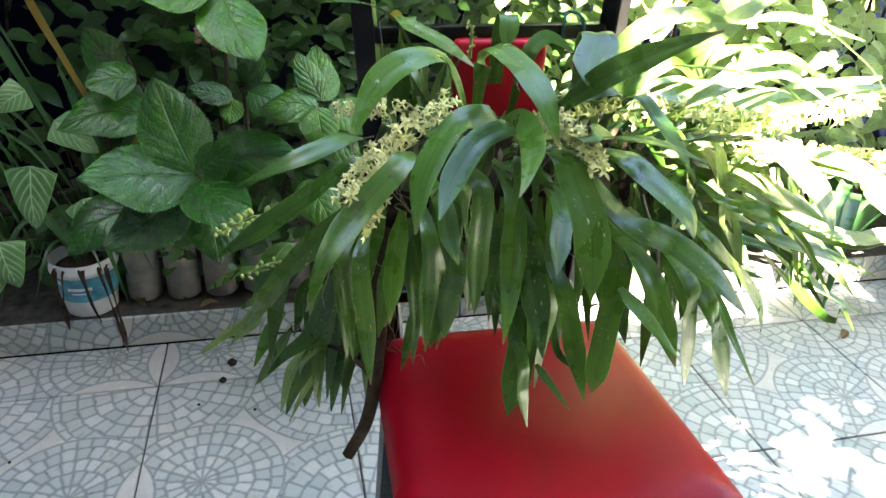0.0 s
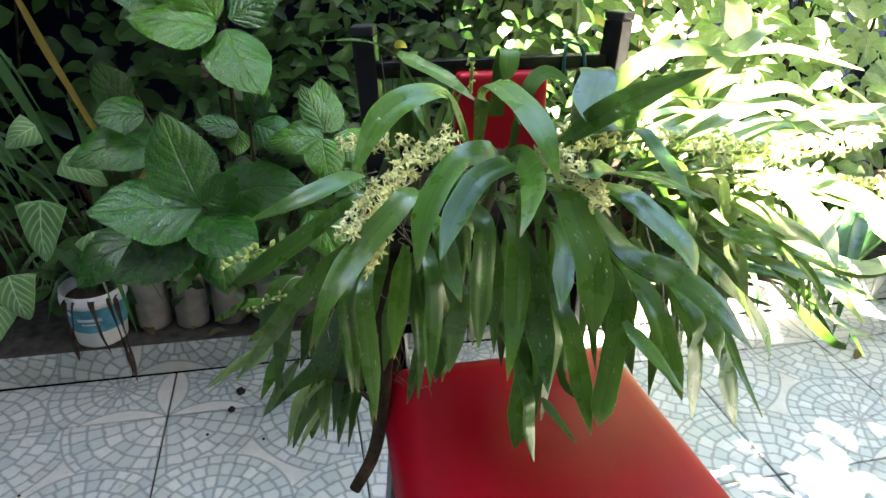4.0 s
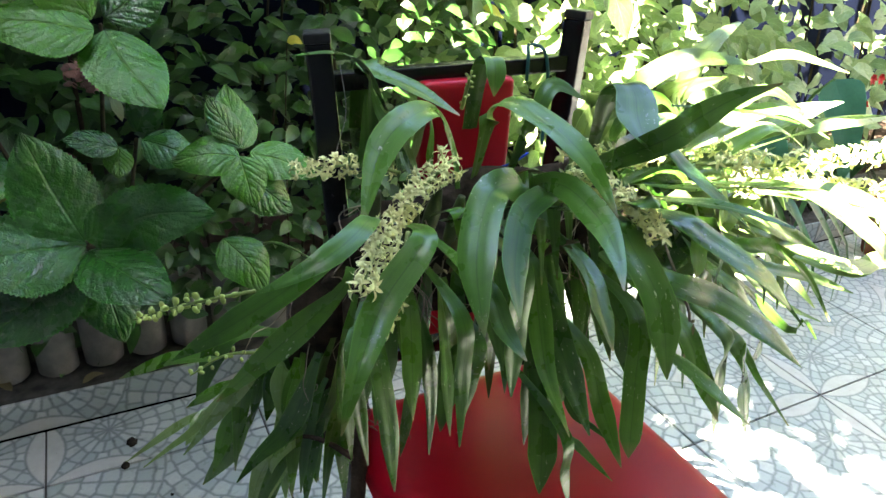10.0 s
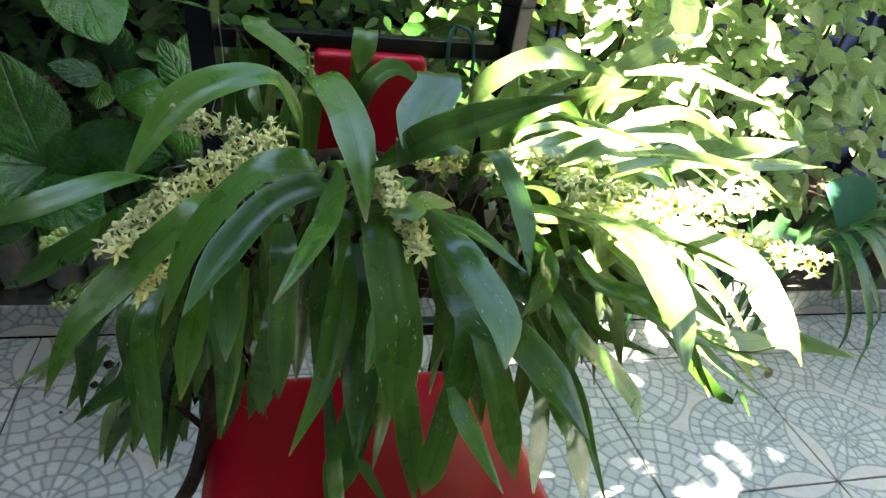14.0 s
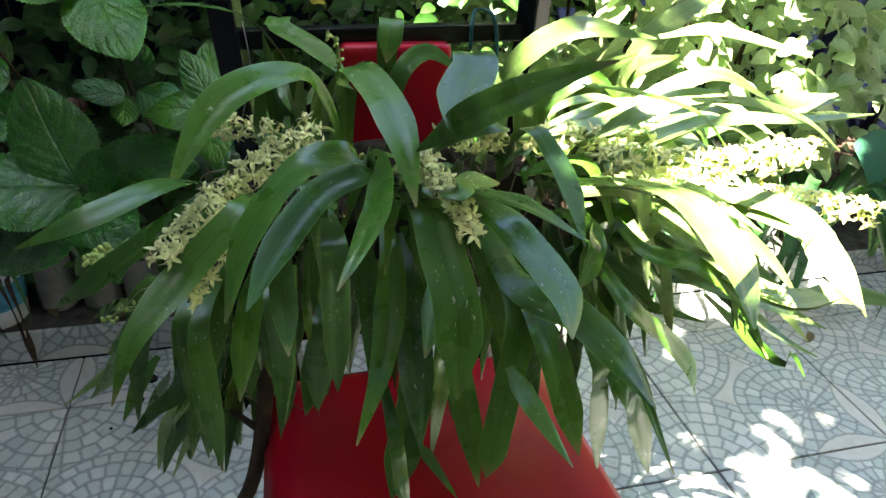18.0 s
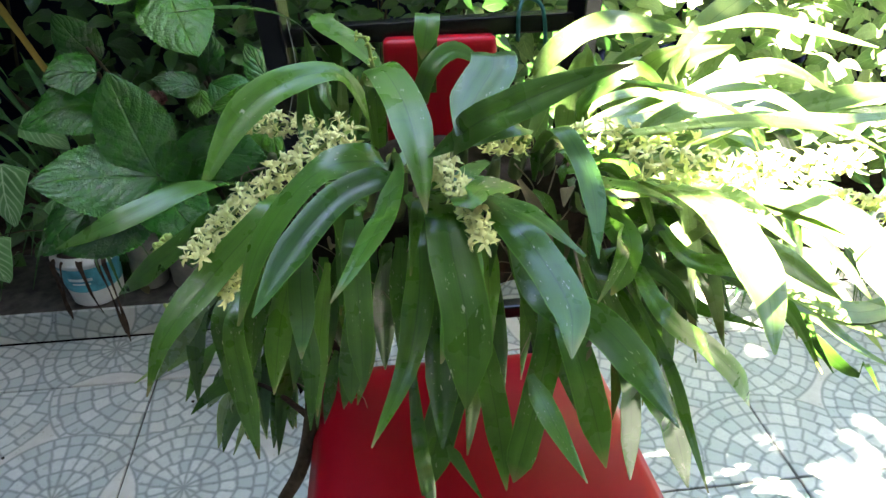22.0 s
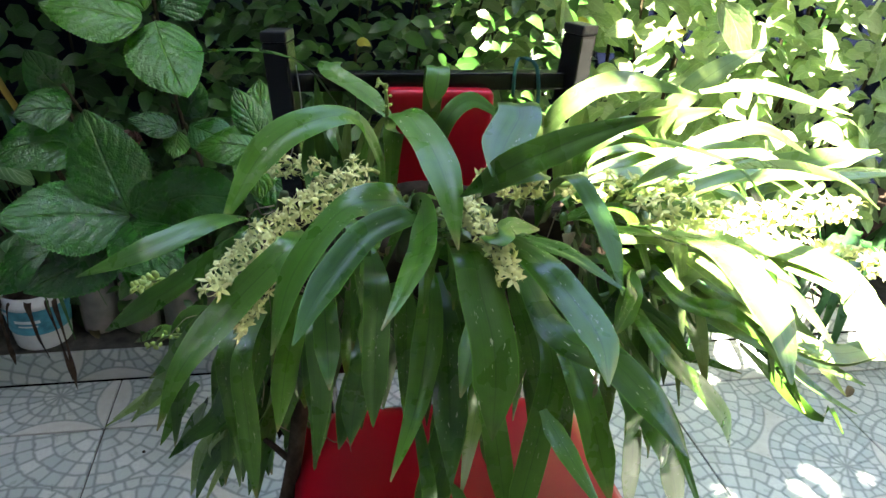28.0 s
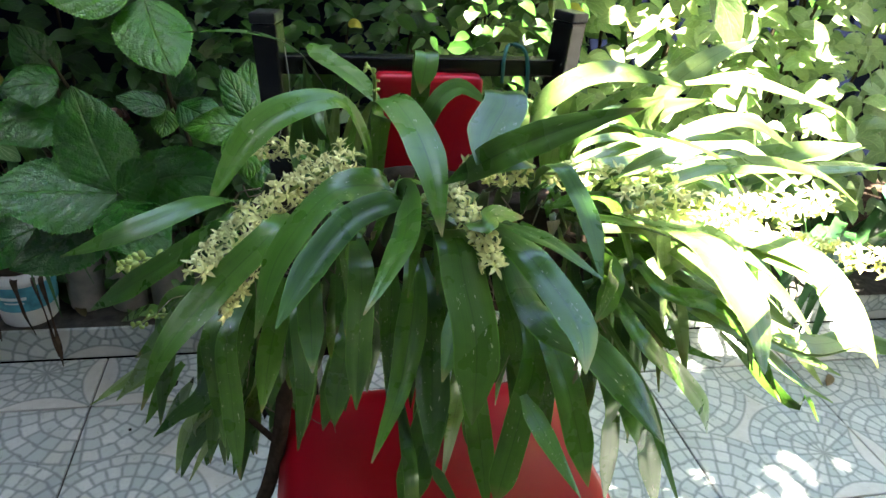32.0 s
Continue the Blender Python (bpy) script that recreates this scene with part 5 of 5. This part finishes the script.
def foliage(thing_ob, spans, count, size, mat, droop=0.4, seed=1, shape=ovate_shape, wide=0.55, name="foliage", lone=0, lone_mat=None, out=-0.8, front=0.0):
    """Leaves in a box (x, y, z spans): most in one mesh, the first ones apart."""
    r = random.Random(seed)
    heap = Heap()
    o = np.asarray(thing_ob.location)
    (x0, x1), (y0, y1), (z0, z1) = spans
    for k in range(count):
        apart = k < lone
        y = y0 + (y1 - y0) * (r.random() ** (1.6 if not apart else 3.0))
        a = np.array([r.uniform(x0, x1), y, r.uniform(z0, z1)])
        q = r.uniform(-1.7, 1.7)
        d = np.array([math.sin(q), -0.75 * math.cos(q) * r.uniform(0.2, 1), r.uniform(-1.0, 0.35) * droop * 1.6])
        d /= np.linalg.norm(d)
        s = size * r.uniform(0.6, 1.3)
        b = a + d * s * 0.5 + [0, 0, 0.06 * s]
        c = a + d * s + [0, 0, -0.12 * s]
        face = (r.uniform(-0.9, 0.9), out + r.uniform(-0.2, 0.6), r.uniform(-0.1, 1.0))
        if apart:
            vs, fs, uv = blade([a - o, b - o, c - o], s * wide, face, shape, n=10, m=4, fold=0.15, wave=0.02, rng=r)
            put("leaf", mesh_of("leaf", vs, fs, lone_mat or mat, uv), thing_ob)
        else:
            heap.add(*sheet([a - o, b - o, c - o], s * wide, face, shape, n=5, fold=0.18))
    ob = put(name, heap.mesh(name, mat), thing_ob)
    ob["kind"] = "stuff"
    return ob


def stems(thing_ob, spans, count, seed, r0=0.005, mat="stem"):
    r = random.Random(seed)
    o = np.asarray(thing_ob.location)
    (x0, x1), (y0, y1), (z0, z1) = spans
    for k in range(count):
        a = np.array([r.uniform(x0, x1), r.uniform(y0, y1), CURB_Z - 0.004])
        b = a + [r.uniform(-0.15, 0.15), r.uniform(-0.05, 0.05), (z1 - z0) * 0.5]
        c = b + [r.uniform(-0.2, 0.2), r.uniform(-0.1, 0.05), (z1 - z0) * 0.5]
        tube("stem", [a - o, b - o, c - o], [r0, r0 * 0.8, r0 * 0.4], M[mat], thing_ob, n=12, sides=6)


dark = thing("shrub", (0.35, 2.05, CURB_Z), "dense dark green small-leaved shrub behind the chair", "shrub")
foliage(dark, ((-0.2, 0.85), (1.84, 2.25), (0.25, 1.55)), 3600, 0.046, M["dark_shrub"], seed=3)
# high leaves out of view, added to keep sky light off the bed
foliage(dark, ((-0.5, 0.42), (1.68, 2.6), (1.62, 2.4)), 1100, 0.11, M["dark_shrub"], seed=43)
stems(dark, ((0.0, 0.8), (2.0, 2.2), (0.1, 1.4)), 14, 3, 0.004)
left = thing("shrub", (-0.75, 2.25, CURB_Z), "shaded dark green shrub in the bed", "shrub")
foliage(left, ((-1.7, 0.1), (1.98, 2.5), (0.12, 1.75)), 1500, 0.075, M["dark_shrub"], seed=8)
# more high leaves, added to shade the left of the bed
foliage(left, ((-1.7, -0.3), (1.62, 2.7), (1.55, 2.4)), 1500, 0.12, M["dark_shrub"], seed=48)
stems(left, ((-1.4, -0.3), (2.2, 2.4), (0.1, 1.3)), 10, 5)
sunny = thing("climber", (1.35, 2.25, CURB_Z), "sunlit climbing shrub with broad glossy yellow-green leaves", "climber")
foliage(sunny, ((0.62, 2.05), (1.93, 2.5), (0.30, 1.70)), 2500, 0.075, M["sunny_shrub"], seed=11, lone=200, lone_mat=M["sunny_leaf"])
# darker-coloured leaves behind, painting the shade between the climber's leaves
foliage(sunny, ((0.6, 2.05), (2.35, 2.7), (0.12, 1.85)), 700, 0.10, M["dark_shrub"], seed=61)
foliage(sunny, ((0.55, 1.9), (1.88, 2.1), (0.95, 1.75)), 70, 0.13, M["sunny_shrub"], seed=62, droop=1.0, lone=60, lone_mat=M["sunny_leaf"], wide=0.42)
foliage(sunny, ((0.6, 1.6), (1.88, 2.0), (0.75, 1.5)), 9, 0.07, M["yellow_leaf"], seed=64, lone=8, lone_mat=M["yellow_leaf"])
stems(sunny, ((0.7, 2.1), (2.1, 2.4), (0.1, 1.6)), 18, 7, 0.006)
far = thing("shrub", (2.9, 2.3, CURB_Z), "tall green shrub with small red flowers", "shrub")
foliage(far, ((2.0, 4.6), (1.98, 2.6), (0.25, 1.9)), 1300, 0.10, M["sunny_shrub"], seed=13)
stems(far, ((2.1, 4.2), (2.2, 2.5), (0.1, 1.6)), 16, 9, 0.006)
r9 = random.Random(4)
for k in range(16):
    at = np.array([r9.uniform(2.25, 2.9), r9.uniform(1.86, 2.0), r9.uniform(0.45, 0.95)]) - np.asarray(far.location)
    heap = Heap()
    for j in range(6):
        q = j * 1.05
        d = np.array([math.cos(q) * 0.6, -0.4, math.sin(q) * 0.6 - 0.3])
        heap.add(*sheet([at, at + d * 0.014, at + d * 0.032], 0.018, (0, -1, 0.2), n=3))
    put("flower", heap.mesh("flower", M["red_petal"]), far, "red flower")


def strap_clump(at, count, length, seed, label, width=0.028, mat="strap", rise=0.55, half=False):
    r = random.Random(seed)
    cl = thing("strap_plant", at, label, "plant")
    for k in range(count):
        q = r.uniform(0, 6.28) if not half else r.uniform(-2.2, 2.2) - math.pi / 2
        d = np.array([math.cos(q), math.sin(q), 0])
        ln = length * r.uniform(0.7, 1.15)
        a = d * 0.02
        b = d * ln * 0.35 + [0, 0, ln * rise]
        c = d * ln * 0.75 + [0, 0, ln * rise * 0.55]
        e = d * ln * r.uniform(0.75, 0.95) + [0, 0, max(0.012, ln * rise * r.uniform(-0.35, 0.3) if at[2] > 0.2 else 0.02)]
        vs, fs, uv = blade([a, b, c, e], width * r.uniform(0.8, 1.2), (0.05, -0.3, 0.95), n=16, m=2, fold=0.3, rng=r)
        put("leaf", mesh_of("leaf", vs, fs, M[mat], uv), cl)
    return cl


strap_clump((1.80, 1.93, CURB_Z), 34, 0.55, 2, "clump of arching dark green strap leaves spilling over the curb", 0.036)
strap_clump((1.35, 1.98, CURB_Z), 26, 0.40, 6, "clump of arching strap leaves under the climber", 0.026)
strap_clump((2.45, 1.98, CURB_Z), 30, 0.50, 7, "clump of arching strap leaves by the far shrub", 0.03)
strap_clump((0.95, 2.0, CURB_Z), 22, 0.36, 9, "clump of narrow strap leaves on the curb", 0.02)

# taro with big blue-green leaves
taro = thing("taro", (2.02, 1.85, CURB_Z), "taro with large blue-green arrow-shaped leaves", "taro")
for a, c, w in (((0.06, -0.03, 0.58), (0.10, -0.14, 0.27), 0.17), ((-0.12, 0.05, 0.40), (-0.10, -0.06, 0.16), 0.15)):
    a, c = np.array(a), np.array(c)
    vs, fs, uv = blade([a, (a + c) / 2 + [0, -0.02, 0.02], c], w, (-0.3, -0.9, 0.3), heart_shape, n=22, m=6, fold=0.15, wave=0.02)
    put("leaf", mesh_of("leaf", vs, fs, M["taro"], uv), taro)
    tube("stalk", [(0, 0, 0), (a * 0.6 + [0, 0.05, 0.1]), a], [0.009, 0.007, 0.005], M["green_stem"], taro, n=14)

# terracotta pot far along the curb
pot = thing("flower_pot", (2.55, 1.72, 0.0), "terracotta flower pot on the patio tiles", "pot")
part("body", lathe([(0.07, 0), (0.075, 0.01), (0.1, 0.17), (0.112, 0.172), (0.114, 0.2), (0.1, 0.2), (0.09, 0.17)]), M["terracotta"], pot)

# bucket with the printed label
def build_bucket():
    b = thing("bucket", (-0.432, 1.958, CURB_Z), "small white plastic bucket with a torn blue label, on the curb", "bucket")
    h, r0, r1 = 0.155, 0.062, 0.078
    part("body", lathe([(r0 - 0.004, 0), (r0, 0.004), (r0 + (r1 - r0) * 0.8, h * 0.8), (r1 + 0.003, h * 0.82), (r1 + 0.003, h * 0.88), (r1, h * 0.89), (r1, h), (r1 - 0.004, h), (r0 - 0.002, 0.012)]), M["white_plastic"], b)
    rad = lambda z: r0 + (r1 - r0) * z / h + 0.0012

    def band(name, z0, z1, a0, a1, mat, lift=0.0, label=""):
        bm = bmesh.new()
        n = 24
        low = [bm.verts.new(((rad(z0) + lift) * math.cos(a), (rad(z0) + lift) * math.sin(a), z0)) for a in np.linspace(a0, a1, n)]
        top = [bm.verts.new(((rad(z1) + lift) * math.cos(a), (rad(z1) + lift) * math.sin(a), z1)) for a in np.linspace(a0, a1, n)]
        for i in range(n - 1):
            bm.faces.new((low[i], low[i + 1], top[i + 1], top[i]))
        return part(name, bm, mat, b, label)

    band("printed_label", 0.050, 0.120, -3.4, 0.2, M["label_blue"], 0, "blue printed band")
    band("printed_label", 0.085, 0.094, -2.0, -1.2, M["label_white"], 0.0008, "white print bar")
    band("printed_label", 0.074, 0.079, -1.9, -1.3, M["label_white"], 0.0008, "white print bar")
    band("printed_label", 0.100, 0.112, -2.6, -2.2, M["label_white"], 0.0008, "white print patch")
    bm = lathe([(0.07, 0.125), (0.05, 0.132), (0.001, 0.134)], 24)
    part("earth", bm, M["soil"], b)
    return b


build_bucket()

# palm-like plant in the bucket and dead strands over its rim
palm = thing("palm", (-0.436, 1.958, CURB_Z + 0.13), "young palm with many narrow drooping leaflets", "palm")
rp = random.Random(12)
for k in range(16):
    q = rp.uniform(0, 6.28)
    d = np.array([math.cos(q), math.sin(q) * 0.8, 0])
    ln = rp.uniform(0.16, 0.34)
    vs, fs, uv = blade([d * 0.01, d * ln * 0.2 + [0, -0.02, ln * 0.5], d * ln * 0.4 + [0, -0.05, ln * 0.45], d * ln * 0.6 + [0, -0.09, ln * rp.uniform(-0.2, 0.2)]], rp.uniform(0.007, 0.014), (0, -0.6, 0.8), n=12, m=2, rng=rp)
    put("leaflet", mesh_of("leaflet", vs, fs, M["strap"], uv), palm)
for x, w, low, drift in ((-0.045, 0.014, -0.14, 0.012), (-0.02, 0.007, -0.10, -0.02), (0.012, 0.017, -0.125, 0.03), (0.05, 0.010, -0.17, 0.045), (0.07, 0.013, -0.20, 0.03)):
    vs, fs, uv = blade([(x, -0.04, 0.01), (x + 0.2 * drift, -0.082, 0.014), (x + 0.5 * drift, -0.092, 0.4 * low), (x + drift, -0.098 if low > -0.15 else -0.13, low)], w, (0.3, -1, 0.2), lambda v: np.clip((1.02 - v) * 6, 0, 1) * (0.62 + 0.3 * np.sin(9 * v)), n=22, m=2, twist=rp.uniform(-2.5, 2.5), wave=0.15, rng=rp)
    put("dead_leaf", mesh_of("dead_leaf", vs, fs, M["bark"], uv), palm, "brown dead strand")
lp = thing("palm", (-0.78, 1.90, CURB_Z), "palm with narrow arching leaflets beside the bucket", "palm")
for k in range(44):
    z = rp.uniform(0.35, 0.85)
    ln = rp.uniform(0.2, 0.36)
    q = rp.uniform(-1.2, 0.6)
    d = np.array([math.cos(q), math.sin(q) * 0.6, 0])
    vs, fs, uv = blade([(0, 0, z), d * ln * 0.45 + [0, 0, z + 0.06], d * ln * 0.9 + [0, 0, z - 0.02], d * ln * 1.15 + [0, -0.03, z - 0.18]], rp.uniform(0.006, 0.011), (0, -0.6, 0.8), n=12, m=2, rng=rp)
    put("leaflet", mesh_of("leaflet", vs, fs, M["strap"], uv), lp)
tube("stem", [(0, 0, 0), (0.01, 0, 0.4), (0, 0, 0.76)], [0.012, 0.01, 0.006], M["stem"], lp)

# arrowhead vine with pale veins
vine = thing("arrowhead_vine", (-0.46, 1.80, CURB_Z), "arrowhead vine with pale-veined leaves", "vine")
for a, c, w in (((-0.405, 1.700, 0.585), (-0.421, 1.690, 0.450), 0.095), ((-0.36, 1.75, 0.66), (-0.28, 1.72, 0.60), 0.08), ((-0.33, 1.72, 0.50), (-0.30, 1.70, 0.42), 0.085),
                ((-0.52, 1.74, 0.40), (-0.50, 1.73, 0.29), 0.10), ((-0.56, 1.74, 0.33), (-0.58, 1.72, 0.24), 0.09), ((-0.40, 1.76, 0.72), (-0.46, 1.75, 0.68), 0.07)):
    a, c = np.array(a), np.array(c)
    broad_leaf(vine, a, (a + c) / 2 + [0, -0.01, 0.005], c, w, "syngonium", (0.1, -0.95, 0.35), heart_shape, serrate=0, n=18)
    tube("stalk", [a - np.asarray(vine.location), (a - np.asarray(vine.location)) * [0.6, 0.6, 0.7] + [0, 0.16, 0], (0, 0.40, 0)], [0.0013, 0.0015, 0.002], M["stem"], vine, n=12)

# canes with yellowed leaves
cane = thing("cane_plant", (-0.36, 1.93, CURB_Z), "tall canes with yellowed and brown drying leaves", "plant")
for pts, w, mt in ((((0.06, -0.1, 0.58), (0.0, -0.12, 0.75), (-0.06, -0.14, 0.98)), 0.013, "dry_leaf"), (((0.08, -0.1, 0.5), (0.02, -0.12, 0.7), (-0.02, -0.14, 0.86)), 0.012, "dry_leaf"),
                   (((-0.16, -0.1, 0.75), (-0.18, -0.12, 0.9), (-0.17, -0.13, 1.1)), 0.016, "dry_leaf"), (((0.1, -0.12, 0.45), (0.16, -0.14, 0.52), (0.24, -0.2, 0.5)), 0.014, "dry_leaf"),
                   (((-0.02, -0.1, 0.5), (-0.08, -0.12, 0.7), (-0.16, -0.14, 0.95)), 0.02, "strap"), (((0.02, -0.12, 0.35), (0.04, -0.14, 0.55), (0.02, -0.15, 0.68)), 0.022, "strap")):
    vs, fs, uv = blade(pts, w, (0.1, -0.95, 0.2), n=14, m=2, fold=0.3)
    put("leaf", mesh_of("leaf", vs, fs, M[mt], uv), cane)
for x in (-0.05, 0.03, 0.1):
    tube("cane", [(x, 0.26, 0), (x + 0.01, 0.12, 0.3), (x * 1.3, -0.1, 0.62)], [0.008, 0.007, 0.004], M["stem"], cane, n=12)

# a yellow leaf caught in the shrub, kept on its twig
twig = thing("twig", (0.335, 1.84, 0.83), "thin twig with one yellow leaf", "twig")
tube("stick", [(0, 0.1, -0.74), (0.0, 0.05, -0.2), (0.0, 0.0, 0.02)], [0.003, 0.002, 0.001], M["stem"], twig)
vs, fs, uv = blade([(0, 0, 0.02), (0.014, -0.01, 0.026), (0.028, -0.012, 0.018)], 0.018, (0, -0.9, 0.4), ovate_shape, n=8)
put("leaf", mesh_of("leaf", vs, fs, M["yellow_leaf"], uv), twig, "yellow leaf")

# concrete test cylinders as an edging
CYL = None
for k, x in enumerate((-0.306, -0.206, -0.108, -0.008, 0.09, 0.19, 0.29)):
    if CYL is None:
        CYL = thing("concrete_cylinder", (x, 1.995, CURB_Z), "rough grey concrete cylinder standing as bed edging", "edging", "concrete edging")
        bm = lathe([(0.039, 0), (0.043, 0.004), (0.0435, 0.04), (0.043, 0.1), (0.0435, 0.16), (0.043, 0.186), (0.039, 0.19)], 32)
        for v in bm.verts:
            v.co += Vector((noise.noise(v.co * 40), noise.noise(v.co * 40 + Vector((9, 0, 0))), 0)) * 0.0015
        part("body", bm, M["concrete"], CYL)
    else:
        copy_thing(CYL, pose(x, 1.995 + 0.006 * math.sin(5 * k), CURB_Z, 0, 0, 40 * k))

# crumbs and dirt on the floor
rd = random.Random(21)
for x, y, s in ((-0.081, 1.768, 0.012), (-0.10, 1.70, 0.009), (-0.15, 1.62, 0.004), (-0.62, 1.48, 0.004), (-0.52, 1.50, 0.003), (-0.02, 1.58, 0.004), (-0.66, 1.70, 0.003)):
    bm = bmesh.new()
    bmesh.ops.create_icosphere(bm, subdivisions=2, radius=s)
    for v in bm.verts:
        v.co *= 1 + 0.45 * noise.noise(v.co * 120 + Vector((x * 30, 0, 0)))
        v.co.z = max(v.co.z, -s * 0.4) * 0.7
    crumb = thing("soil_crumb", (x, y, s * 0.28), "dark crumb of soil on the tiles", "soil", "soil crumbs")
    part("lump", bm, M["dirt"], crumb)

# dry leaves fallen on the curb
for x, y, z, q, ln in ((-0.16, 1.90, CURB_Z + 0.004, 0.4, 0.05), (-0.30, 1.93, CURB_Z + 0.004, 2.2, 0.06), (0.02, 1.91, CURB_Z + 0.004, 1.2, 0.04), (0.62, 1.93, CURB_Z + 0.004, 0.2, 0.05), (1.62, 1.60, 0.003, 0.7, 0.06)):
    fallen = thing("fallen_leaf", (x, y, z), "curled brown fallen leaf lying on the tiles", "leaf", "fallen leaves")
    d = np.array([math.cos(q), math.sin(q), 0]) * ln
    vs, fs, uv = blade([(0, 0, 0.0), d * 0.5 + [0, 0, 0.008], d + [0, 0, 0.001]], ln * 0.36, (0.1, -0.2, 1), ovate_shape, n=8, m=4, fold=0.35, rng=rd)
    put("blade", mesh_of("blade", vs, fs, M["dry_sheath"], uv), fallen)

# unseen tree added behind the patio, whose crown dapples the sunlit tiles
def build_shade_tree():
    tr = thing("tree", (2.3, -1.3, 0.0), "unseen leafy tree, added so that its crown shades and dapples the patio", "tree")
    rt = random.Random(31)
    tube("trunk", [(0, 0, 0), (-0.05, 0.05, 1.4), (-0.35, 0.4, 2.8), (-0.9, 0.9, 3.6)], [0.09, 0.075, 0.05, 0.03], M["bark"], tr, n=18, sides=12)
    ends = []
    for k in range(60):
        a = np.array([-0.35, 0.4, 2.8]) if k % 2 else np.array([-0.9, 0.9, 3.6])
        c = np.array([rt.uniform(-3.1, -1.1), rt.uniform(0.9, 2.2), rt.uniform(3.35, 3.65)]) if k < 32 else np.array([rt.uniform(-1.6, 0.6), rt.uniform(2.2, 2.9), rt.uniform(3.3, 3.7)]) if k < 49 else np.array([rt.uniform(-1.3, 0.9), rt.uniform(0.3, 2.1), rt.uniform(3.3, 3.8)])
        tube("limb", [a, (a + c) / 2 + [0, 0, 0.15], c], [0.022, 0.012, 0.005], M["bark"], tr, n=10, sides=6)
        ends.append(c)
    heap = Heap()
    for k in range(12500):
        c = rt.choice(ends)
        p = c + [rt.gauss(0, 0.18), rt.gauss(0, 0.18), rt.gauss(0, 0.07)]
        # a gap left in the crown to let sun onto the plant, and its edge along the bed
        if -2.90 < p[0] < -2.15 and 1.26 < p[1] < 1.82 and k % 9 or -1.9 < p[0] < -1.3 and 0.85 < p[1] < 2.1 and k % 2 or not -0.1 < p[1] < (2.2 if p[0] < -1.7 else 3.0):
            continue
        q = rt.uniform(0, 6.28)
        d = np.array([math.cos(q), math.sin(q), rt.uniform(-0.6, 0.2)]) * rt.uniform(0.08, 0.14)
        heap.add(*sheet([p, p + d * 0.5, p + d], 0.06, (rt.uniform(-0.4, 0.4), rt.uniform(-0.4, 0.4), 1), n=4))
    ob = put("crown", heap.mesh("crown", M["dark_shrub"]), tr)
    ob["kind"] = "stuff"


build_shade_tree()

# ---- tiles ----
def tile_mesh(name, sx, sy):
    """A tile with its corner at the origin and a small bevel."""
    g, b, h = 0.0022, 0.0015, 0.004
    vs = [(g, g, -0.008), (sx - g, g, -0.008), (sx - g, sy - g, -0.008), (g, sy - g, -0.008),
          (g, g, h - b - 0.004), (sx - g, g, h - b - 0.004), (sx - g, sy - g, h - b - 0.004), (g, sy - g, h - b - 0.004),
          (g + b, g + b, 0), (sx - g - b, g + b, 0), (sx - g - b, sy - g - b, 0), (g + b, sy - g - b, 0)]
    fs = [(4, 5, 9, 8), (5, 6, 10, 9), (6, 7, 11, 10), (7, 4, 8, 11), (8, 9, 10, 11), (0, 1, 5, 4), (1, 2, 6, 5), (2, 3, 7, 6), (3, 0, 4, 7)]
    return mesh_of(name, vs, fs, M["tile"], None, False)


TILE = tile_mesh("tile", L, L)
REST = (CURB_Y - GY) % L
CUT_A, CUT_B = tile_mesh("tile", L, REST), tile_mesh("tile", REST, L)
here = Matrix.Translation(-floor.location)
for i in range(-3, 12):
    for j in range(-8, 2):
        # the petal corners of four tiles meet at every other crossing
        flip_x, flip_y = i % 2 == 1, j % 2 == 1
        x0, y0 = GX + i * L, GY + j * L
        turn = {(False, False): 0, (True, False): 90, (True, True): 180, (False, True): 270}[(flip_x, flip_y)]
        cx, cy = x0 + (L if flip_x else 0), y0 + (L if flip_y else 0)
        me = TILE
        if j == 1:
            # the last row is cut by the curb: keep the floor side of the tile
            me, cx, cy, turn = (CUT_A, x0, y0, 0) if not flip_x else (CUT_B, x0 + L, y0, 90)
        put("tile", me, floor, "", here @ pose(cx, cy, 0.0, 0, 0, turn))
RISER = tile_mesh("tile", L, CURB_Z)
back = Matrix.Translation(-curb.location)
for i in range(-3, 12):
    x0 = GX - 0.11 + i * L
    put("tile", RISER, curb, "", back @ pose(x0, CURB_Y, 0.0, 90, 0, 0))
